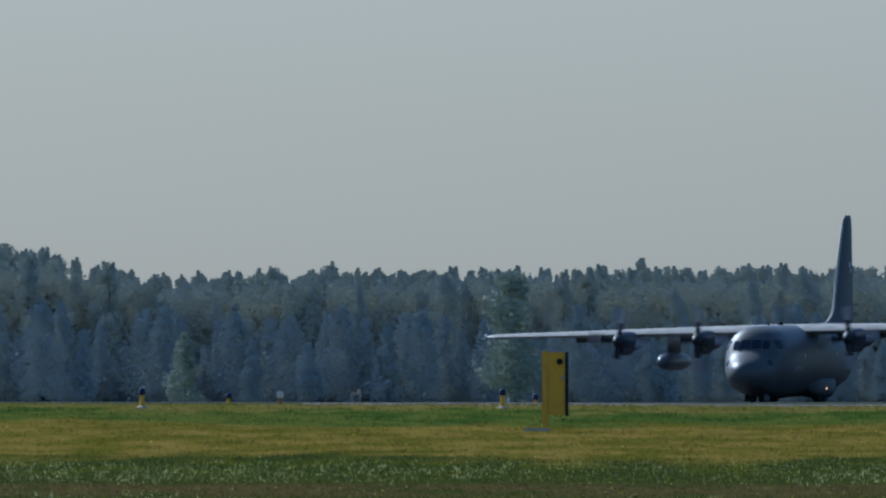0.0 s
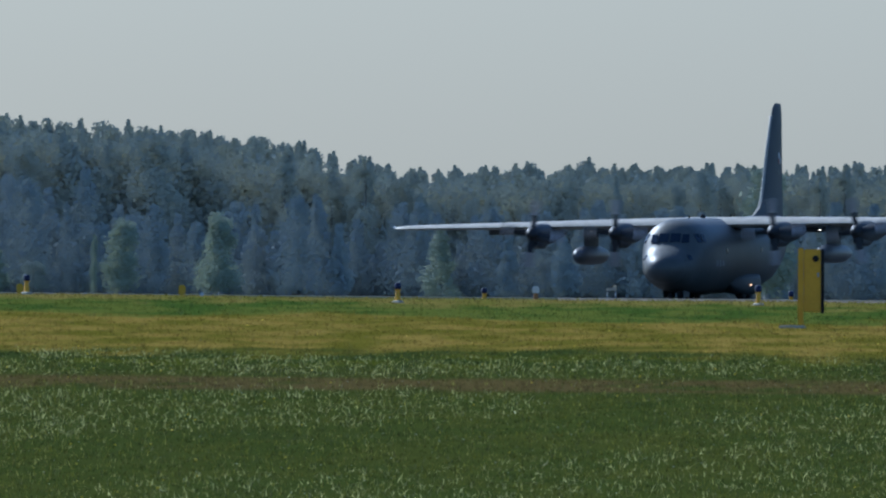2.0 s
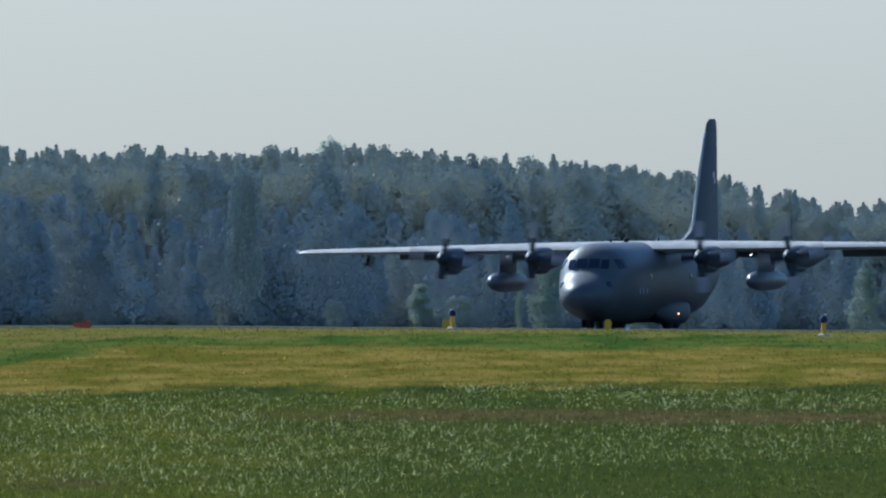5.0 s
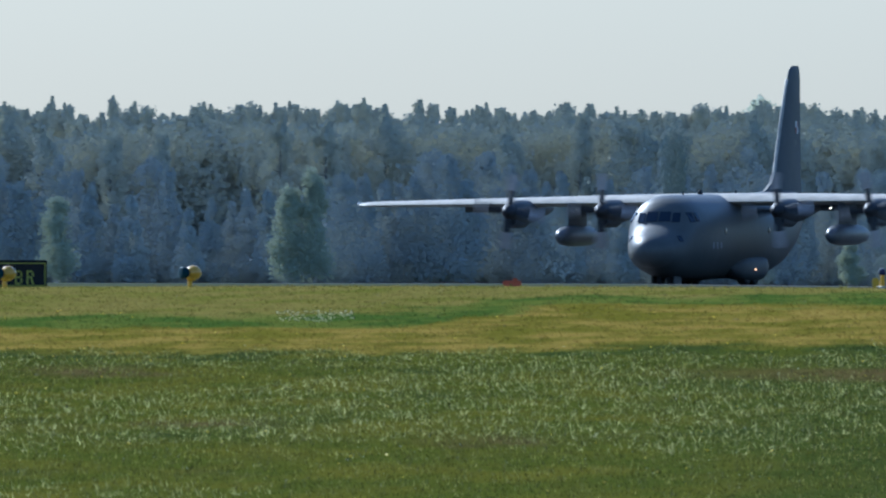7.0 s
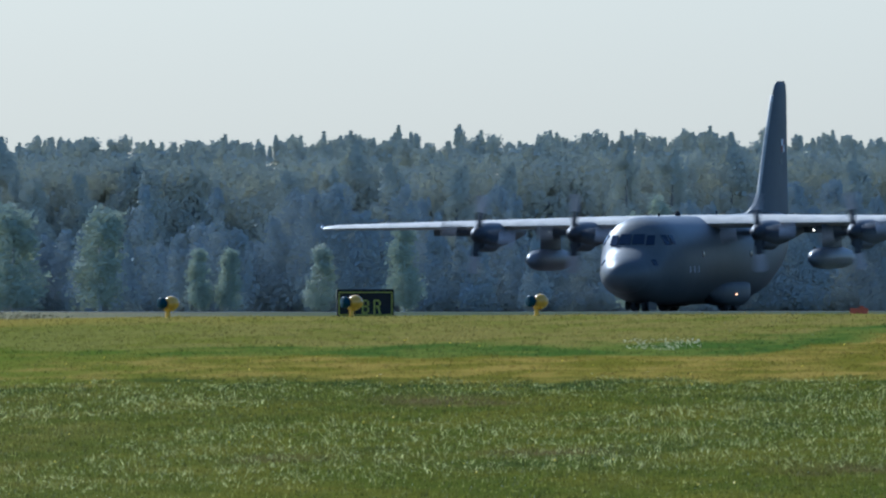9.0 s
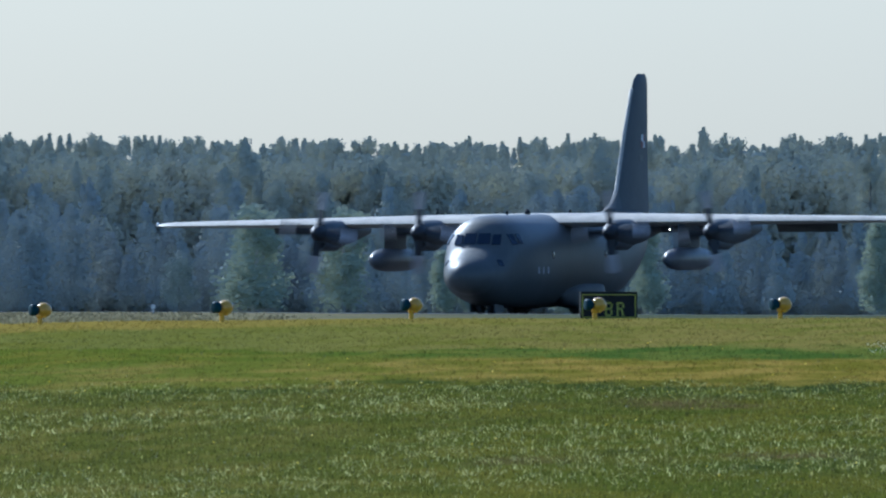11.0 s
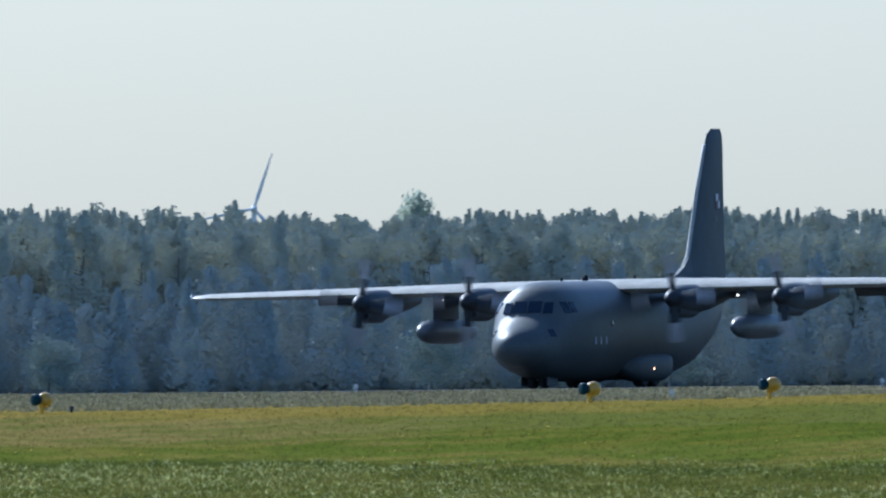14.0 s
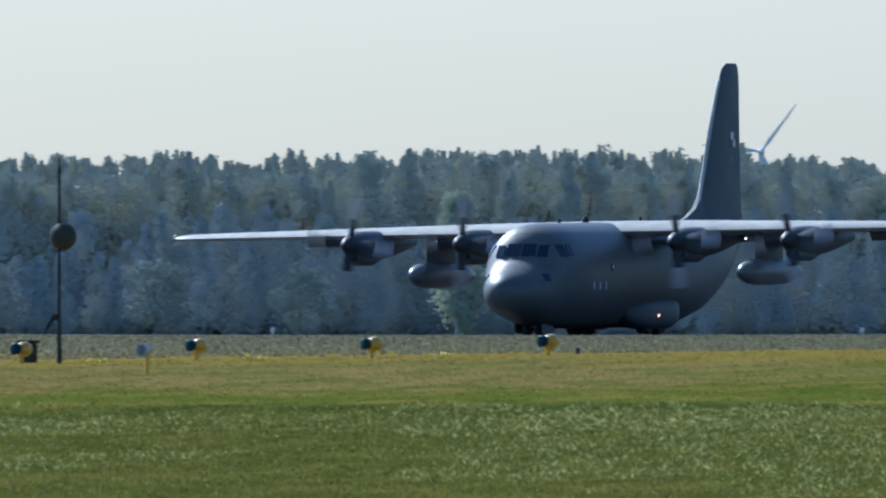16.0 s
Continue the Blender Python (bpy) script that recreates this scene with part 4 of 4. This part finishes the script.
def forest():
    rng = np.random.default_rng(7)
    kinds = [build_tree("pine_tree", k, 18.0, 40 + i, M_NEEDLE, M_BARK, "tall pine at the forest edge with foliage lightened for haze", 0.20, 105) for i, k in enumerate(("pine", "spruce", "pine", "pine", "spruce", "pine"))]
    used = set()
    u = 1500.0
    # the edge row: a tree each
    while u > -7300:
        d = 3180 + rng.uniform(-14, 14)
        want = EYE[2] + (229 - table(SKYLINE, u)) * d / F + 1.4
        h = want * rng.uniform(0.76, 0.97)
        i = int(rng.integers(0, 6))
        x, y, z = spot(u, d)
        s = h / 18.0
        m = pose(x, y, z - 0.1, 0, 0, rng.uniform(-28, 28)) @ Matrix.Diagonal((s * rng.uniform(0.9, 1.3), s * rng.uniform(0.9, 1.3), s, 1))
        if i not in used:
            used.add(i)
            kinds[i].matrix_basis = m
        else:
            c = copy_thing(kinds[i], Matrix.Identity(4))
            c.matrix_basis = m
        u -= rng.uniform(26, 46)
    # the wood behind it: one mass of crowns
    tops, reach, outs = [], [], []
    for row in range(2):
        u = 1500.0 + 20 * row
        while u > -7300:
            d = 3215 + 28 * row + rng.uniform(-10, 10)
            want = EYE[2] + (229 - table(SKYLINE, u)) * d / F + 1.2
            h = want * rng.uniform(0.91, 0.985) + (rng.uniform(0.3, 1.0) if rng.random() < 0.12 else 0)
            pts, size = crown_points(rng, "pine" if rng.random() < 0.6 else "spruce", h)
            x, y, z = spot(u, d)
            for p, r, o in zip(pts, size, outward(pts)):
                if p[2] > 0.5 * h:
                    tops.append((x + p[0], y + p[1], z + p[2])), reach.append(r), outs.append(o)
            u -= rng.uniform(20, 34)
    lv, lf = clumps(rng, tops, reach, 0.20, 56, outs)
    vs, fs, off = [lv], [lf], len(lv)
    # the dense inner mass of the wood, a lumpy body of foliage behind the edge trees
    steps, levels = 1500, 22
    grid = []
    for i in range(steps):
        u = 1600 - 6.0 * i
        full = EYE[2] + (229 - table(SKYLINE, u)) * 3183 / F
        top = full * (0.80 + 0.07 * noise.noise((u * 0.02, 1.7, 0.0)) + 0.05 * noise.noise((u * 0.09, 4.2, 0.0)))
        for k in range(levels):
            q = (u * 0.0637, top * k / levels)
            d = 3183 + 2.2 * noise.noise((q[0] * 0.25, q[1] * 0.22, 0.0)) + 1.0 * noise.noise((q[0] * 0.8, q[1] * 0.6, 3.0))
            x, y, z = spot(u, d)
            grid.append((x, y, z - 0.2 + (top + 0.2) * k / (levels - 1)))
    a = (np.arange(steps - 1)[:, None] * levels + np.arange(levels - 1)[None, :]).ravel()
    vs.append(np.array(grid))
    fs.append(np.concatenate((np.stack((a, a + levels, a + levels + 1), 1), np.stack((a, a + levels + 1, a + 1), 1))) + off)
    off += len(grid)
    n = 9500
    pts = []
    for u, h, d in zip(rng.uniform(-7400, 1600, n), rng.uniform(0.0, 0.9, n), rng.uniform(3176, 3183, n)):
        x, y, z = spot(u, d)
        pts.append((x, y, z + h * (EYE[2] + (229 - table(SKYLINE, u)) * d / F)))
    qd, ff = clumps(rng, pts, [1.1] * n, 0.30, 34, [FIELD_SIDE] * n)
    vs.append(qd), fs.append(ff + off)
    off += len(qd)
    # lower young trees that close the front of the wood
    u = 1500.0
    tops, reach, outs = [], [], []
    while u > -7300:
        d = 3150 + rng.uniform(-10, 12)
        h = (EYE[2] + (229 - table(SKYLINE, u)) * d / F) * rng.uniform(0.40, 0.78)
        pts, size = crown_points(rng, "spruce" if rng.random() < 0.5 else "pine", h)
        x, y, z = spot(u, d)
        for p, r, o in zip(pts, size, outward(pts)):
            tops.append((x + p[0] * 1.3, y + p[1] * 1.3, z + p[2])), reach.append(r * 1.35), outs.append(o)
        u -= rng.uniform(24, 42)
    qd, ff = clumps(rng, tops, reach, 0.20, 42, outs)
    tagged(new("young_trees", mesh_of("young_trees", qd, ff, M_LOW_HAZE)), "dense young trees along the front of the forest, tinted for haze", "trees", kind="stuff")
    # shrubs and saplings along the foot of the wood
    n = 420
    uu = rng.uniform(-7300, 1500, n)
    pts, sizes = [], []
    for u in uu:
        x, y, z = spot(u, 3168 + rng.uniform(-8, 10))
        top = rng.uniform(1.5, 5.0)
        for _ in range(7):
            pts.append((x + rng.normal(0, 1.1), y + rng.normal(0, 1.0), z + top * rng.uniform(0.05, 1.0))), sizes.append(rng.uniform(0.7, 1.3))
    qd, ff = clumps(rng, pts, sizes, 0.22, 50, [FIELD_SIDE] * len(pts))
    tagged(new("undergrowth", mesh_of("undergrowth", qd, ff, M_LOW_HAZE)), "shrubs along the foot of the forest, tinted for haze", "undergrowth", kind="stuff")
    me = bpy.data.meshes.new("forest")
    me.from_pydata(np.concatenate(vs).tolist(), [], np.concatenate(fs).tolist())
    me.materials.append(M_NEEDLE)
    tagged(new("forest", me), "dense pine forest behind the airfield with foliage lightened for haze", "forest", kind="stuff")


forest()

# pale trees and bushes before the wood: bearing, height of the top, width, kind
PALE = (
    (-459, 140, 80, "cone"), (118, 48, 95, "birch"), (-1021, 140, 62, "birch"), (-848, 130, 70, "birch"), (-1245, 190, 45, "birch"), (-1178, 212, 60, "broad"), (-1400, 220, 40, "broad"),
    (-2651, 113, 62, "birch"), (-2240, 95, 60, "birch"), (-2195, 68, 62, "birch"), (-1561, -8, 70, "broad"), (-3187, 81, 95, "birch"), (-3345, 78, 110, "birch"), (-3012, 151, 46, "birch"), (-2957, 151, 44, "birch"),
    (-2797, 146, 50, "birch"), (-4325, 152, 130, "broad"), (-4120, 180, 120, "broad"), (-3900, 185, 130, "broad"), (-5172, 20, 95, "birch"), (-5708, 141, 150, "broad"), (-5453, 150, 110, "broad"), (-5000, 170, 120, "broad"),
    (-4351, -84, 64, "knob"), (-1404, -70, 78, "knob"), (-3480, 160, 70, "broad"), (-1071, 165, 14, "birch"),
)


def pale_trees():
    made = {}
    for i, (u, top, w, kind) in enumerate(PALE):
        d = 3120 if kind != "knob" else 3330
        x, y, z = spot(u, d)
        h = EYE[2] + (229 - top) * d / F - z
        width = w * d / F
        key = (kind, i % 3)
        if key not in made:
            k = kind
            label = "slender pale green birch before the dark forest" if k == "birch" else "round pale tree crown above the dark forest" if k == "knob" else "pale green broadleaf bush before the dark forest"
            made[key] = build_tree("birch_tree" if k == "birch" else "broadleaf_tree", k, 10.0, 90 + i, M_BROAD if k == "broad" else M_CROWN if k == "knob" else M_BIRCH, M_BIRCH_BARK if k == "birch" else M_BARK, label, 0.17, 15 if k == "knob" else 80)
            ob = made[key]
        else:
            ob = copy_thing(made[key], Matrix.Identity(4))
        s = h / 10.0
        ref = {"cone": 5.6, "birch": 3.4, "broad": 7.6, "knob": 2.7}[kind]
        f = width / ref
        ob.matrix_basis = pose(x, y, z - 0.1, 0, 0, 23 * (i % 5) - 46) @ Matrix.Diagonal((f, f, s, 1))


pale_trees()


# ---- grass ----
def grass(name, count, d0, d1, hmin, hmax, seed, label, blades=5, u0=-7000, u1=1000, material=None, width=0.010, gather=0.0, worn=None, bend=0.24, thin=None):
    rng = np.random.default_rng(seed)
    d = rng.uniform(d0, d1, count)
    u = rng.uniform(u0, u1, count)
    if gather:
        keep = np.array([noise.noise((a * b / F * 0.22, b * 0.045, 0.5)) > gather - 0.14 + 0.14 * rng.random() for a, b in zip(u, d)])
        d, u = d[keep], u[keep]
        count = len(d)
    if worn:
        keep = ((d < worn[0]) | (d > worn[1]) | (u < -1500) | (rng.random(count) < 0.35)) & ((u < -1100) | (rng.random(count) < 0.6)) & ((u < -1200) | (d < 402)) & ((u > -1200) | (d < 389 + 0.0095 * np.clip(-3600 - u, 0, 2400) + 3 * np.sin(u * 0.019) + 3 * np.sin(u * 0.043)))
        d, u = d[keep], u[keep]
        count = len(d)
    if thin:                # sparse towards the near end of the stretch
        keep = rng.random(count) < np.clip((thin - u) / 900, 0, 1)
        d, u = d[keep], u[keep]
        count = len(d)
    a = u / F
    x, y = d * np.sin(a), d * np.cos(a)
    z = np.array([ground_z(p, q) for p, q in zip(x, y)])
    base = np.repeat(np.stack((x, y, z - 0.01), 1), blades, axis=0)
    n = len(base)
    base[:, :2] += rng.normal(0, 0.035, (n, 2))
    tall = np.repeat(rng.uniform(0.6, 1.25, count), blades)
    h = rng.uniform(hmin, hmax, n) * tall
    lean = rng.normal(0, bend, (n, 2)) * h[:, None]
    yaw = rng.uniform(0, math.pi, n)
    w = width * rng.uniform(0.6, 1.5, n) * (d.repeat(blades) / 380)
    side = np.stack((np.cos(yaw) * w, np.sin(yaw) * w, np.zeros(n)), 1)
    top = base + np.stack((lean[:, 0], lean[:, 1], h), 1)
    v = np.stack((base - side, base + side, top), axis=1).reshape(-1, 3)
    k = np.arange(n)[:, None] * 3
    me = bpy.data.meshes.new(name)
    me.from_pydata(v.tolist(), [], (k + np.array((0, 1, 2))).tolist())
    me.materials.append(material or M_BLADE)
    tagged(new(name, me), label, "grass", kind="stuff")


grass("grass", 105000, 283, 482, 0.02, 0.060, 3, "rough uneven airfield grass with dry patches", blades=5, width=0.009)


def dots(name, count, d0, d1, u0, u1, size, lift, seed, material, label, category):
    """Small flower heads or pale glint dots over the grass."""
    rng = np.random.default_rng(seed)
    pts = []
    for d, u in zip(rng.uniform(d0, d1, count), rng.uniform(u0, u1, count)):
        x, y, z = spot(u, d)
        pts.append((x, y, z + lift * rng.uniform(0.6, 1.3)))
    v, f = boughs(rng, pts, size * rng.uniform(0.6, 1.4, count))
    me = bpy.data.meshes.new(name)
    me.from_pydata(v.tolist(), [], f.tolist())
    me.materials.append(material)
    tagged(new(name, me), label, category, kind="stuff")


M_PETAL = surface("white_petals", ((0.72, 0.66, 0.46), (0.84, 0.78, 0.58)), 8.0, 0.7, island=0.15, through_leaf=0.4)
# small pale dots added in place of glints on the grass blades
M_GLINT = surface("pale_glint_dots", ((0.36, 0.38, 0.24), (0.48, 0.49, 0.34)), 8.0, 0.6, island=0.3)
dots("glint_dots", 1600, 284, 395, -7000, 1000, 0.007, 0.07, 21, M_GLINT, "pale dots standing in for glints over the near grass", "grass")
dots("dandelions", 420, 284, 440, -7000, 1000, 0.014, 0.06, 22, M_FLOWER, "yellow dandelions scattered over the grass", "flowers")
dots("white_flowers", 190, 423, 437, -2262, -2125, 0.012, 0.08, 23, M_PETAL, "patch of small white flowers in the grass", "flowers")
# blade tones run from dark to pale, imitating shaded and sunlit blades
grass("tall_grass", 115000, 284, 414, 0.03, 0.075, 9, "longer near grass blades, toned dark to pale as shaded and sunlit", blades=2, material=surface("tall_blade", ((0.053, 0.061, 0.007), (0.120, 0.123, 0.016), (0.28, 0.27, 0.085)), 2.5, 0.6, island=0.65, spec=0.2, through_leaf=0.4, spread=0.12), width=0.009, worn=(359, 374))
# blade colour is lightened to stand in for haze over the distance
grass("far_grass", 19000, 505, 880, 0.04, 0.10, 10, "rough grass beyond the lights, paled for haze", blades=4, u0=-7200, u1=-3000, material=surface("hazy_far_blade", ((0.185, 0.172, 0.095), (0.280, 0.250, 0.150)), 1.0, 0.8, island=0.4, spec=0.05, through_leaf=0.3), width=0.020, thin=-3200)
# sunlit flecks in the grass come from the pale colour of these blades
M_PALE_BLADE = surface("sunfleck_blade", ((0.25, 0.27, 0.085), (0.52, 0.50, 0.22)), 2.5, 0.7, island=0.4, spec=0.03, through_leaf=0.5)
grass("pale_grass", 46000, 284, 412, 0.035, 0.085, 12, "pale blades coloured as sunlit flecks through the near grass", blades=2, material=M_PALE_BLADE, width=0.008, bend=0.45, gather=0.09, worn=(359, 374))
grass("rim_grass", 8000, 372, 397, 0.03, 0.06, 13, "pale blades coloured as sunlit flecks edging the longer grass", blades=2, material=M_PALE_BLADE, width=0.008, u0=-7000, worn=(359, 374))
for n, u in enumerate((-5207, -5818, -5533)):
    dots("yellow_flowers", 26, 474, 480, u - 22, u + 22, 0.026, 0.07, 31 + n, M_FLOWER, "clump of yellow flowers at the edge of the grass", "flowers")


# ---- what moves ----
def motions():
    # small steps ahead of the smooth run, in metres, at each half second
    ahead = (0.3, 0.4, 1.3, 0.9, 1.6, 1.1, 1.3, 1.1, 0.9, 0.6, 0.4, 0.1, 0.9, 0.2, 1.1, 0.4, 1.1, 0.5, 0.9, 0.8, 0.8, 0.7, 0.6, 0.6, 1.05, 0.3, 0.7, 0.2, 1.25, 0.9, 1.5, 0.1, 0.1)
    rows = []
    for i, more in enumerate(ahead):
        t = i * 0.5
        s = 0.07 + 45.68 * t - 0.9577 * t ** 2 + 0.02716 * t ** 3 + more
        x, y = along(s)
        rows.append((t, pose(x, y, ground_z(x, y) + 0.03, 0, 0, -(90 + HEADING)) @ pose(0, 0, 0, 0.3 if 4 < t < 11.8 else 0.5 if 11.8 < t < 13.2 else 0.65, 0.3, 0)))
    walk(AIRCRAFT, rows)
    for n, (hub, at) in enumerate(PROPS):
        walk(hub, [(k / FPS, Matrix.Translation(at) @ pose(0, 0, 0, (84.0 * k + 6 * n - 8) % 360)) for k in range(16 * FPS + 1)])
    walk(ROTOR, [(0.5 * k, pose(0, -1.6, 28.8, 0, 69.0 * (0.5 * k - 14.5) - 67.0, 0)) for k in range(33)])


motions()
